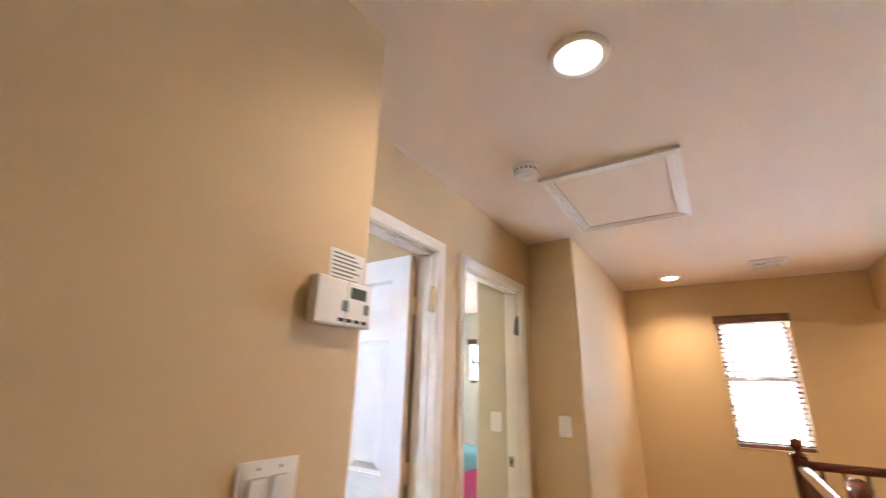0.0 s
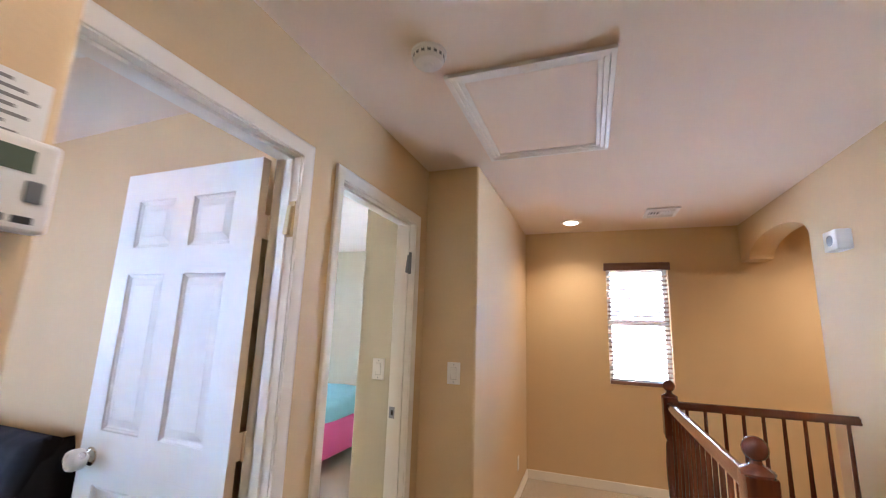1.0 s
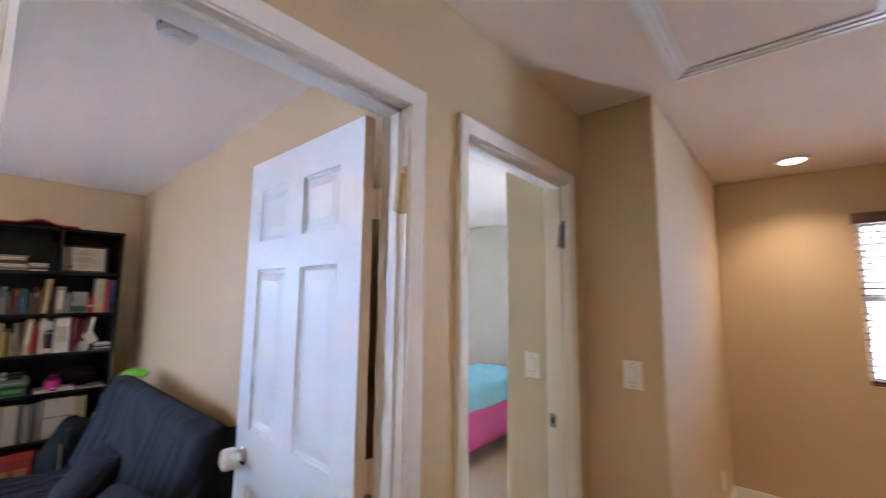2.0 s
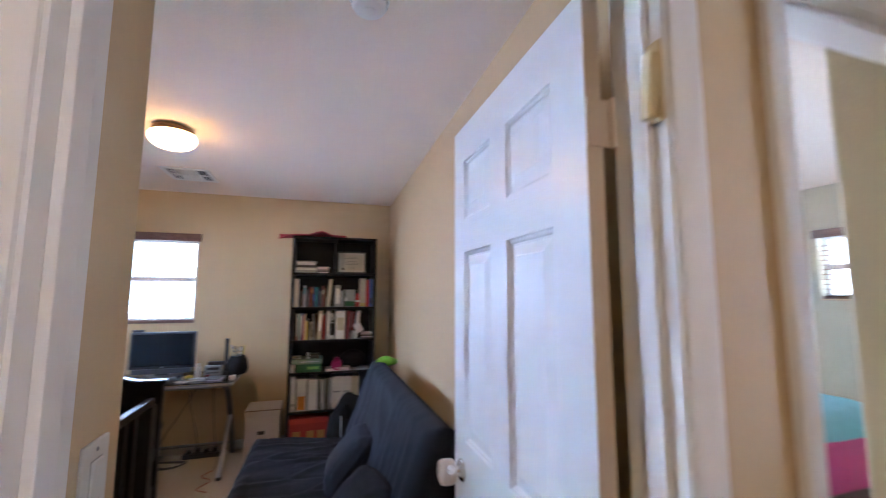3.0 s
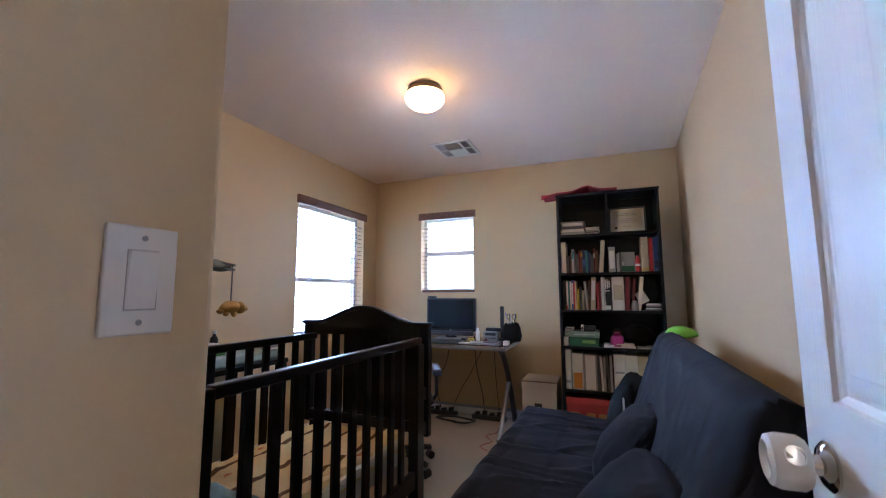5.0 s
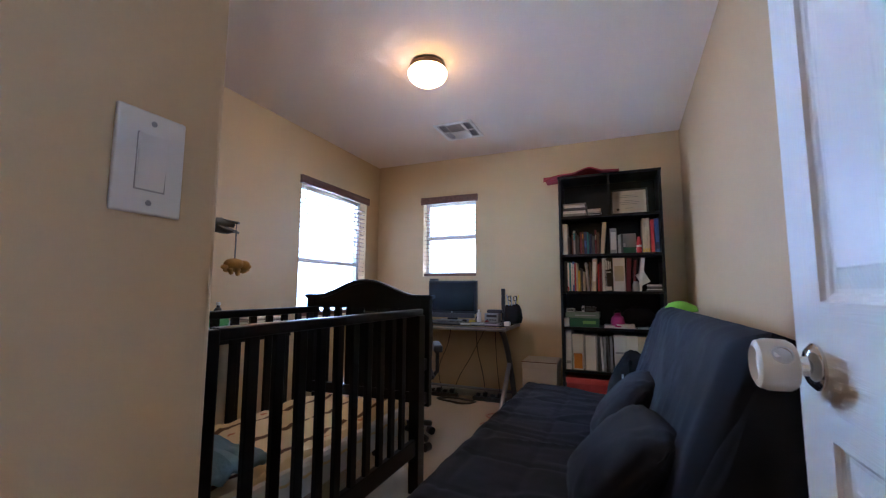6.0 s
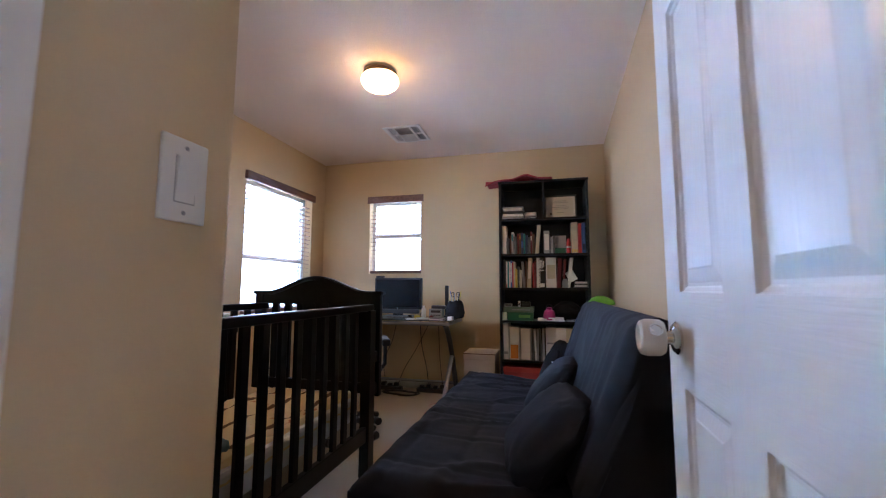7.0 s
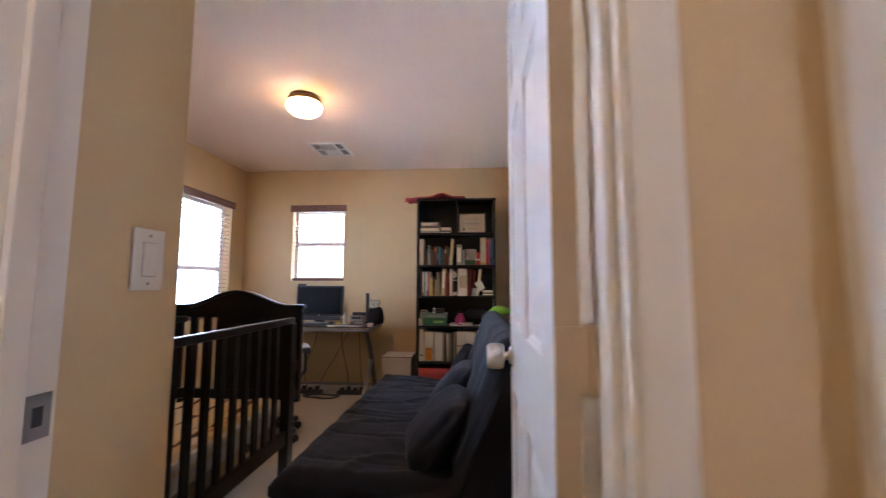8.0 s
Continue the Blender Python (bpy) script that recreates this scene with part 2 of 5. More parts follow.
structure("wall_second_north", wall_run("y", 5.75, 5.9, -5.18, -1.335, [W_TWO]), M_SAGE, "pale sage painted bedroom wall around a window")
structure("wall_second_west", wall_run("x", -5.18, -5.03, 2.272, 5.75, [W_TWO_ADDED]), M_SAGE, "pale sage painted bedroom wall")
structure("wall_hall_south", wall_run("y", -2.12, -2.0, -0.82, 1.36), M_WALL, "tan painted hall wall")
structure("wall_annex_east", wall_run("x", 2.88, 3.0, 2.5, 5.12), M_WALL, "tan painted wall beyond the arch")
structure("wall_annex_south", wall_run("y", 2.5, 2.62, 1.36, 2.88), M_WALL, "tan painted wall beyond the arch")
# the east wall of the hall, with its arch
bm = bmesh.new()
arch = [(3.89, 0)] + [(4.40 - 0.51 * math.cos(a), 2.09 + 0.155 * math.sin(a)) for a in np.linspace(0, math.pi, 21)]
arch += [(5.12, 2.09), (5.12, H), (-2.0, H), (-2.0, 0)]
prism(bm, arch, 1.215, 1.39, "x")
structure("wall_hall_east", bm, M_WALL, "tan painted hall wall ending in a low arch")

bm = bmesh.new()
box(bm, -5.3, 3.1, -2.2, 6.0, H, H + 0.15)
structure("ceiling", bm, M_CEIL, "off-white textured ceiling over hall and rooms")
bm = bmesh.new()
box(bm, -5.3, 0.38, -2.2, 6.0, -0.2, 0)
box(bm, 0.38, 1.3, -2.2, 2.10, -0.2, 0)
box(bm, 0.38, 1.3, 3.70, 6.0, -0.2, 0)
box(bm, 1.3, 3.1, -2.2, 6.0, -0.2, 0)
structure("floor", bm, M_CARPET, "beige carpet through hall and rooms")
# stairwell
bm = bmesh.new()
box(bm, 0.28, 0.38, 2.0, 3.8, -1.6, -0.2)
box(bm, 1.215, 1.3, 2.0, 3.8, -1.6, -0.2)
box(bm, 0.38, 1.215, 3.70, 3.8, -1.6, -0.2)
box(bm, 0.38, 1.215, 2.0, 2.10, -1.6, -0.2)
structure("wall_stairwell", bm, M_WALL, "tan painted sides of the stairwell")
bm = bmesh.new()
for i in range(6):
    box(bm, 0.385, 1.21, 2.105 + i * 0.26, 2.365 + i * 0.26, -1.6, -0.18 * (i + 1), 0.01)
structure("stairs", bm, M_CARPET, "beige carpeted stairs going down")


def baseboard(name, runs):
    bm = bmesh.new()
    for x0, x1, y0, y1 in runs:
        box(bm, x0, x1, y0, y1, 0.0, 0.083, 0.004)
    tagged(part(name, bm, M_TRIM), "white painted baseboard", "baseboard", kind="structure")


baseboard("baseboard_hall", [(-0.73, 1.215, 5.106, 5.1195), (-0.7295, -0.716, 3.14, 5.106), (-0.6995, -0.686, -2, 1.04), (-1.055, -0.73, 3.111, 3.1245), (1.2015, 1.2145, -2, 1.9), (1.4, 2.88, 5.106, 5.1195)])
baseboard("baseboard_room", [(-5.0295, -5.016, -0.84, 2.165), (-5.016, -1.51, -0.8395, -0.826), (-1.5235, -1.5105, -0.826, 1.08)])
bm = bmesh.new()
prism(bm, [(-1.24, 2.0565), (-1.24, 2.043), (-5.028, 2.172), (-5.028, 2.1855)], 0, 0.083)
tagged(part("baseboard_room_north", bm, M_TRIM), "white painted baseboard", "baseboard", kind="structure")


def casing(name, y0, y1, label):
    """Door lining, stops and moulded casing on both faces of the door wall."""
    root = thing(name, (0, 0, 0), label, "door frame", kind="structure")
    # distance from the opening, and how proud of the wall
    section = ((0.005, 0.0), (0.005, 0.008), (0.0075, 0.0100), (0.014, 0.0106), (0.022, 0.0116), (0.030, 0.0130), (0.040, 0.0150), (0.047, 0.0158), (0.053, 0.0154), (0.057, 0.0130), (0.058, 0.0100), (0.058, 0.0))
    for face, s in ((WX1, 1), (WX0, -1)):
        rails = (lambda u: (y0 - u, 0.0), lambda u: (y0 - u, HEAD + u), lambda u: (y1 + u, HEAD + u), lambda u: (y1 + u, 0.0))
        for k, kind in ((0, "casing_leg"), (1, "casing_head"), (2, "casing_leg")):
            bm = bmesh.new()
            ends = [[bm.verts.new((face + s * (0.0006 + h), *rails[j](u))) for u, h in section] for j in (k, k + 1)]
            for i in range(len(section) - 1):
                bm.faces.new((ends[0][i], ends[0][i + 1], ends[1][i + 1], ends[1][i]))
            bmesh.ops.recalc_face_normals(bm, faces=bm.faces)
            if sum(f.normal.x for f in bm.faces) * s < 0:
                bmesh.ops.reverse_faces(bm, faces=bm.faces)
            part(kind, bm, M_TRIM, root, smooth=True)
    bm = bmesh.new()
    box(bm, WX0 - 0.001, WX1 + 0.001, y0 - 0.012, y0, 0, HEAD)
    box(bm, WX0 - 0.001, WX1 + 0.001, y1, y1 + 0.012, 0, HEAD)
    box(bm, WX0 - 0.001, WX1 + 0.001, y0, y1, HEAD, HEAD + 0.012)
    part("lining", bm, M_TRIM, root)
    bm = bmesh.new()
    box(bm, WX0 + 0.045, WX0 + 0.08, y0, y0 + 0.011, 0, HEAD - 0.001, 0.002)
    box(bm, WX0 + 0.045, WX0 + 0.08, y1 - 0.011, y1, 0, HEAD - 0.001, 0.002)
    box(bm, WX0 + 0.045, WX0 + 0.08, y0, y1, HEAD - 0.012, HEAD, 0.002)
    part("stop", bm, M_TRIM, root)
    return root


frame_one = casing("door_frame_1", *D1, "white moulded frame of the nursery door")
frame_two = casing("door_frame_2", *D2, "white moulded frame of the bedroom door")


def window(name, axis, face, out, a0, a1, z0, z1, label, tilt, glare=None, reach=(1.6, 1.6, 1.6), zm=1.5):
    """A single-hung window in a wall: out is the way outdoors, with wooden blinds and a valance inside."""
    def place(d, u, z):
        return (face + out * d, u, z) if axis == "x" else (u, face + out * d, z)

    def bx(bm, d0, d1, u0, u1, za, zb, bev=0.0):
        p, q = place(d0, u0, za), place(d1, u1, zb)
        box(bm, min(p[0], q[0]), max(p[0], q[0]), min(p[1], q[1]), max(p[1], q[1]), za, zb, bev)
    root = thing(name, (0, 0, 0), label, "window", kind="structure")
    bm = bmesh.new()
    for u0, u1, za, zb in ((a0, a0 + 0.04, z0, z1), (a1 - 0.04, a1, z0, z1), (a0 + 0.04, a1 - 0.04, z0, z0 + 0.045), (a0 + 0.04, a1 - 0.04, z1 - 0.04, z1), (a0 + 0.04, a1 - 0.04, zm - 0.02, zm + 0.02)):
        bx(bm, 0.085, 0.14, u0, u1, za, zb, 0.004)
    part("window_frame", bm, M_VINYL, root)
    for za, zb in ((z0 + 0.045, zm - 0.02), (zm + 0.02, z1 - 0.04)):
        bm = bmesh.new()
        bx(bm, 0.11, 0.116, a0 + 0.04, a1 - 0.04, za, zb)
        g = part("pane", bm, M_GLASS, root)
        g.visible_shadow = False
    bm = bmesh.new()
    bx(bm, -0.004, 0.084, a0 + 0.001, a1 - 0.001, z0 - 0.006, z0 + 0.005, 0.003)
    part("window_sill", bm, M_WALL, root, "painted drywall sill")
    # the blind is a thing of its own
    blind = thing(name.replace("window", "blind"), (0, 0, 0), "open wooden slat blind with a dark valance", "blind", "window blinds")
    bm = bmesh.new()
    bx(bm, -0.03, -0.014, a0 - 0.02, a1 + 0.02, z1 - 0.03, z1 + 0.045, 0.006)
    bx(bm, -0.014, -0.001, a0 - 0.02, a0 - 0.008, z1 - 0.03, z1 + 0.045)
    bx(bm, -0.014, -0.001, a1 + 0.008, a1 + 0.02, z1 - 0.03, z1 + 0.045)
    part("valance", bm, M_BLIND, blind)
    n = int((z1 - z0 - 0.09) / 0.043)
    bm = bmesh.new()
    bx(bm, 0.015, 0.06, a0 + 0.006, a1 - 0.006, z0 + 0.006, z0 + 0.036, 0.004)
    part("bottom_rail", bm, M_BLIND, blind)
    for u in (a0 + 0.09, a1 - 0.09):
        for d in (0.013, 0.061):
            bm = bmesh.new()
            bx(bm, d - 0.0006, d + 0.0006, u, u + 0.0014, z0 + 0.02, z1 - 0.02)
            part("cord", bm, M_SLAT, blind)
    for i in range(n):
        z = z0 + 0.05 + i * 0.043
        bm = bmesh.new()
        c = Vector(place(0.037, (a0 + a1) / 2, z))
        half, dep, th = (a1 - a0) / 2 - 0.006, 0.024, 0.0014
        vs = box(bm, -dep, dep, -half, half, -th, th) if axis == "x" else box(bm, -half, half, -dep, dep, -th, th)
        rot = Matrix.Rotation(tilt * out, 4, "Y") if axis == "x" else Matrix.Rotation(-tilt * out, 4, "X")
        bm.transform(Matrix.Translation(c) @ rot)
        part("slat", bm, M_SLAT, blind)
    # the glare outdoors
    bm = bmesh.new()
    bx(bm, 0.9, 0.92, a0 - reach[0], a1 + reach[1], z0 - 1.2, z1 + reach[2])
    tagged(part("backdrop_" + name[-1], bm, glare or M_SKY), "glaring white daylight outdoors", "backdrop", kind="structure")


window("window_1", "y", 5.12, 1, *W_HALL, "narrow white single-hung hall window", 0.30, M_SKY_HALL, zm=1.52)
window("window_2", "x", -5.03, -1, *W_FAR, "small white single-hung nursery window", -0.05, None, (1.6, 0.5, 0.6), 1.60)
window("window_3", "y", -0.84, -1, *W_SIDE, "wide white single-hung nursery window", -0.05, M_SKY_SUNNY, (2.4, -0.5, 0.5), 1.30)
# out of view: added with its glowing backdrop to brighten the bedroom
window("window_5", "x", -5.03, -1, *W_TWO_ADDED, "wide white bedroom window", 0.05, M_SKY_BEDROOM, zm=1.43)
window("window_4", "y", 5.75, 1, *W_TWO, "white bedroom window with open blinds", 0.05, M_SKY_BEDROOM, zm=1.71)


# ---- doors ----
def six_panel_door(name, m, width, label, knob_side=1):
    """A moulded six-panel leaf: x along its width from the hinge, y its thickness, z up."""
    root = thing(name, m, label, "door")
    w, h, t = width, 2.02, 0.034
    bm = bmesh.new()
    box(bm, 0.002, w - 0.002, 0.0130, t - 0.0130, 0.010, h - 0.002)
    mid = w / 2 + 0.010
    cols = ((0.114, mid - 0.051), (mid + 0.051, w - 0.098))
    rows = ((0.194, 0.829), (1.014, 1.599), (1.705, 1.900))
    # stiles and rails
    for a, b in ((0, cols[0][0]), (cols[0][1], cols[1][0]), (cols[1][1], w)):
        box(bm, a, b, 0, t, 0.008, h)
    for u0, u1 in cols:
        for c, d in ((0.008, rows[0][0]), (rows[0][1], rows[1][0]), (rows[1][1], rows[2][0]), (rows[2][1], h)):
            box(bm, u0, u1, 0, t, c, d)
    bmesh.ops.remove_doubles(bm, verts=bm.verts[:], dist=0.0003)
    leaf = part("leaf", bm, M_DOOR, root)
    leaf.data.materials.append(M_RAIL_GRAIN)
    leaf.data.materials.append(M_HINGE)
    for f in leaf.data.polygons:
        if any(a < f.center.x < b for a, b in cols):
            f.material_index = 1
        if f.center.x < 0.003:
            f.material_index = 2
    for u0, u1 in cols:
        for z0, z1 in rows:
            bm = bmesh.new()
            for y, way in ((0.0, 1), (t, -1)):
                # quirk, ogee and bevelled raised field
                loops = []
                for inset, depth in ((0.0, 0.0), (0.003, 0.0058), (0.009, 0.0082), (0.012, 0.0112), (0.018, 0.0114), (0.042, 0.0046), (0.045, 0.0030)):
                    loops.append([bm.verts.new((a, y + way * depth, b)) for a, b in ((u0 + inset, z0 + inset), (u1 - inset, z0 + inset), (u1 - inset, z1 - inset), (u0 + inset, z1 - inset))])
                for p, q in zip(loops, loops[1:]):
                    for k in range(4):
                        bm.faces.new((p[k], p[(k + 1) % 4], q[(k + 1) % 4], q[k]))
                bm.faces.new(loops[-1])
            part("panel", bm, M_DOOR, root)
    for z in (0.22, 1.030, 1.768):
        bm = bmesh.new()
        cyl(bm, (-0.0085, -0.015, z - 0.045), (-0.0085, -0.015, z + 0.045), 0.0055, segs=10)
        box(bm, -0.0045, -0.0005, -0.021, 0.0335, z - 0.043, z + 0.043)
        part("hinge", bm, M_HINGE, root, "cream-painted hinge")
    for side in (-1, 1):
        y = 0 if side < 0 else t
        kn = bmesh.new()
        u, z = w - 0.072, 0.922
        mm = Matrix.Translation((u, y, z)) @ Matrix.Rotation(radians(90 if side < 0 else -90), 4, "X")
        lathe(kn, [(0.032, 0), (0.033, 0.004), (0.026, 0.010), (0.014, 0.013), (0.012, 0.026), (0.020, 0.032), (0.027, 0.040), (0.028, 0.050), (0.022, 0.060), (0.010, 0.064)], mm, 24)
        k = part("knob", kn, M_CHROME, root, "chrome door knob", True)
        if side == knob_side:
            cv = bmesh.new()
            lathe(cv, [(0.019, 0.026), (0.032, 0.028), (0.0365, 0.035), (0.0375, 0.060), (0.034, 0.071), (0.026, 0.075), (0.024, 0.070), (0.022, 0.066)], mm, 28)
            part("childproof_cover", cv, M_COVER, k, "white plastic child-proof knob cover", True)
            ho = bmesh.new()
            for ang in (30, 210):
                r = Matrix.Rotation(radians(ang), 4, "Z")
                lathe(ho, [(0.013, 0), (0.013, 0.0022), (0.0105, 0.0022), (0.0105, 0.0008)], mm @ r @ pose(0.0362, 0, 0.048, 0, 90, 0), 18)
            part("grip_hole", ho, M_CHROME, k, "round grip hole showing the chrome knob", True)
    return root


def embossed(name, stretch):
    """Door paint over pressed wood grain."""
    m = material(name, (0.89, 0.89, 0.89), 0.28, vary=0.015, scale=9, coat=0.3)
    m.node_tree.nodes["Principled BSDF"].inputs["Coat Roughness"].default_value = 0.22
    g = m.node_tree
    co, mp, wv, bp = (g.nodes.new("ShaderNode" + k) for k in ("TexCoord", "Mapping", "TexNoise", "Bump"))
    mp.inputs["Scale"].default_value = stretch
    wv.inputs["Scale"].default_value, wv.inputs["Detail"].default_value, wv.inputs["Distortion"].default_value = 1.0, 2, 1.1
    bp.inputs["Strength"].default_value, bp.inputs["Distance"].default_value = 0.42, 0.0024
    g.links.new(co.outputs["Object"], mp.inputs[0])
    g.links.new(mp.outputs[0], wv.inputs["Vector"])
    g.links.new(wv.outputs["Fac"], bp.inputs["Height"])
    g.links.new(bp.outputs[0], g.nodes["Principled BSDF"].inputs["Normal"])
    return m


M_DOOR = embossed("door_paint", (130, 130, 7))
M_RAIL_GRAIN = embossed("door_paint_rails", (7, 130, 130))
M_HINGE = material("painted_hinge", (0.64, 0.50, 0.35), 0.4, vary=0.05)
M_COVER = material("cover_plastic", (0.80, 0.78, 0.73), 0.3, vary=0.02)
# the nursery leaf stands open, square to its frame: its width runs along -x
six_panel_door("door_1", pose(-1.190, 1.889, 0.006, 0, 0, 179), 0.735, "white six-panel door standing wide open", 1)


# ---- stair railing ----
def newel(name, x, y, label):
    root = thing(name, (x, y, 0), label, "newel post", "stair railing posts")
    bm = bmesh.new()
    box(bm, -0.045, 0.045, -0.045, 0.045, 0, 0.32, 0.004)
    lathe(bm, [(0.040, 0.315), (0.043, 0.335), (0.034, 0.35), (0.026, 0.37), (0.030, 0.45), (0.038, 0.60), (0.040, 0.70), (0.034, 0.80), (0.028, 0.82), (0.037, 0.835), (0.037, 0.845), (0.030, 0.855)], segs=20)
    box(bm, -0.040, 0.040, -0.040, 0.040, 0.85, 1.062, 0.006)
    part("post", bm, M_RAIL, root, smooth=True)
    bm = bmesh.new()
    lathe(bm, [(0.043, 1.060), (0.045, 1.068), (0.041, 1.075), (0.027, 1.082), (0.016, 1.089), (0.0145, 1.098)] + [(0.034 * math.sin(a), 1.130 - 0.034 * math.cos(a)) for a in np.linspace(0.42, 3.05, 12)], segs=24)
    part("ball_cap", bm, M_RAIL, root, smooth=True)
    return root


NX, NY0, NY1 = 0.335, 2.26, 3.64
newel("newel_post", NX, NY0, "turned cherry-stained newel with a ball cap")
newel("newel_post", NX, NY1, "turned cherry-stained corner newel with a ball cap")


def handrail(name, p, q, mat, label):
    p, q = Vector(p), Vector(q)
    along = "y" if abs(q.y - p.y) > abs(q.x - p.x) else "x"
    out = [(-0.024, 0.010), (-0.026, 0.022), (-0.021, 0.032), (-0.019, 0.041), (-0.010, 0.051), (0, 0.054), (0.010, 0.051), (0.019, 0.041), (0.021, 0.032), (0.026, 0.022), (0.024, 0.010)]
    root = thing(name, (0, 0, 0), label, "railing", "stair railings")
    bm = bmesh.new()
    if along == "y":
        prism(bm, [(p.x + u, p.z + v) for u, v in out], p.y, q.y, "y")
    else:
        prism(bm, [(p.y + u, p.z + v) for u, v in out], p.x, q.x, "x")
    part("handrail", bm, mat, root, smooth=True)
    n = round((q - p).length / 0.090)
    for i in range(n):
        c = p.lerp(q, (i + 0.5) / n)
        bm = bmesh.new()
        box(bm, c.x - 0.015, c.x + 0.015, c.y - 0.015, c.y + 0.015, 0, 0.18, 0.002, 1)
        lathe(bm, [(0.014, 0.178), (0.017, 0.19), (0.010, 0.21), (0.012, 0.26), (0.016, 0.38), (0.0155, 0.46), (0.011, 0.70), (0.009, p.z + 0.014)], Matrix.Translation((c.x, c.y, 0)), 10)
        part("baluster", bm, M_RAIL, root, smooth=True)
    return root


handrail("stair_railing", (NX, NY0 + 0.040, 0.991), (NX, NY1 - 0.040, 0.991), M_RAILY, "cherry-stained stair railing with turned balusters")
handrail("stair_railing", (NX + 0.040, NY1, 0.991), (1.213, NY1, 0.991), M_RAILX, "cherry-stained stair railing ending on the wall")


# ---- hall fixtures ----
def switch_plate(name, m, label, wide=1):
    """A rocker switch: plate in the local x-z plane, facing +y."""
    root = thing(name, m, label, "light switch", "light switches")
    w = 0.0395 + 0.023 * (wide - 1)
    bm = bmesh.new()
    box(bm, -w, w, 0.0, 0.006, -0.062, 0.062, 0.0028, 3)
    part("plate", bm, M_PLASTIC, root, smooth=True)
    for i in range(wide):
        x = (i - (wide - 1) / 2) * 0.046
        bm = bmesh.new()
        box(bm, x - 0.0175, x + 0.0175, 0.004, 0.0066, -0.0345, 0.0345)
        part("rocker_gap", bm, M_GAP, root)
        bm = bmesh.new()
        vs = box(bm, x - 0.0163, x + 0.0163, 0.005, 0.0095, -0.033, 0.033, 0.0012)
        for v in bm.verts:
            if v.co.y > 0.008:
                v.co.y += 0.0025 * (v.co.z / 0.033)
        part("rocker", bm, M_PLASTIC, root)
        for z in (-0.0484, 0.0484):
            bm = bmesh.new()
            lathe(bm, [(0.0034, 0.0058), (0.0034, 0.0068), (0.0022, 0.0074)], Matrix.Translation((x, 0, z)) @ Matrix.Rotation(radians(-90), 4, "X"), 10)
            box(bm, x - 0.0026, x + 0.0026, 0.0073, 0.0076, z - 0.0005, z + 0.0005)
            part("screw", bm, M_STEEL, root)
    return root


switch_plate("light_switch", pose(-1.407, 1.0903, 1.183), "white rocker switch on the tan wall stub")
switch_plate("light_switch", pose(-0.86, 3.1247, 1.17, 0, 0, 180), "white rocker switch on the hall wall return")
switch_plate("light_switch", pose(-1.30, 3.0197, 1.175, 0, 0, 180), "white rocker switch inside the bedroom")


def can_light(x, y):
    root = thing("recessed_light", (x, y, H), "lit recessed ceiling light with white trim", "ceiling light", "recessed lights")
    bm = bmesh.new()
    lathe(bm, [(0.098, -0.0005), (0.098, -0.006), (0.090, -0.011), (0.074, -0.010), (0.068, -0.003), (0.066, -0.0008)], segs=32)
    part("trim_ring", bm, M_TRIM, root, smooth=True)
    bm = bmesh.new()
    lathe(bm, [(0.060, -0.011), (0.060, -0.014), (0.045, -0.020), (0.02, -0.024), (0.0, -0.025)], segs=28)
    part("bulb", bm, M_CANLAMP, root, "glowing warm bulb", True)


can_light(-0.21, 1.43)
can_light(-0.24, 4.68)


def smoke_detector(x, y, label):
    root = thing("smoke_detector", (x, y, H), label, "smoke detector", "smoke detectors")
    bm = bmesh.new()
    lathe(bm, [(0.066, -0.0005), (0.066, -0.012), (0.060, -0.014), (0.058, -0.034), (0.050, -0.046), (0.030, -0.050), (0, -0.050)], segs=28)
    part("body", bm, M_PLASTIC, root, smooth=True)
    bm = bmesh.new()
    lathe(bm, [(0.020, -0.0495), (0.021, -0.053), (0.010, -0.056), (0, -0.056)], segs=18)
    part("test_button", bm, M_PLASTIC, root, smooth=True)
    bm = bmesh.new()
    for k in range(16):
        a = 2 * math.pi * k / 16
        box(bm, 0.0555, 0.0592, -0.006, 0.006, -0.031, -0.019)
        bmesh.ops.rotate(bm, verts=bm.verts[-8:], cent=(0, 0, 0), matrix=Matrix.Rotation(a, 3, "Z"))
    part("vents", bm, M_GREYPL, root)


smoke_detector(-0.63, 2.02, "white smoke detector on the hall ceiling")
smoke_detector(-1.86, 1.55, "white smoke detector inside the nursery door")

# attic hatch
hatch = thing("attic_hatch", (-0.30, 2.60, H), "white attic hatch with a moulded frame", "attic hatch")
bm = bmesh.new()
for k, (a, t) in enumerate(((0.0, 0.018), (0.022, 0.014), (0.044, 0.009))):
    ox, oy, b = 0.325 - a, 0.435 - a, 0.021
    box(bm, -ox, ox, -oy, -oy + b, -t, -0.0005, 0.003)
    box(bm, -ox, ox, oy - b, oy, -t, -0.0005, 0.003)
    box(bm, -ox, -ox + b, -oy + b, oy - b, -t, -0.0005, 0.003)
    box(bm, ox - b, ox, -oy + b, oy - b, -t, -0.0005, 0.003)
part("hatch_frame", bm, M_TRIM, hatch)
boxpart("hatch_panel", (-0.252, 0.252, -0.362, 0.362, -0.004, -0.0005), M_CEIL, hatch)


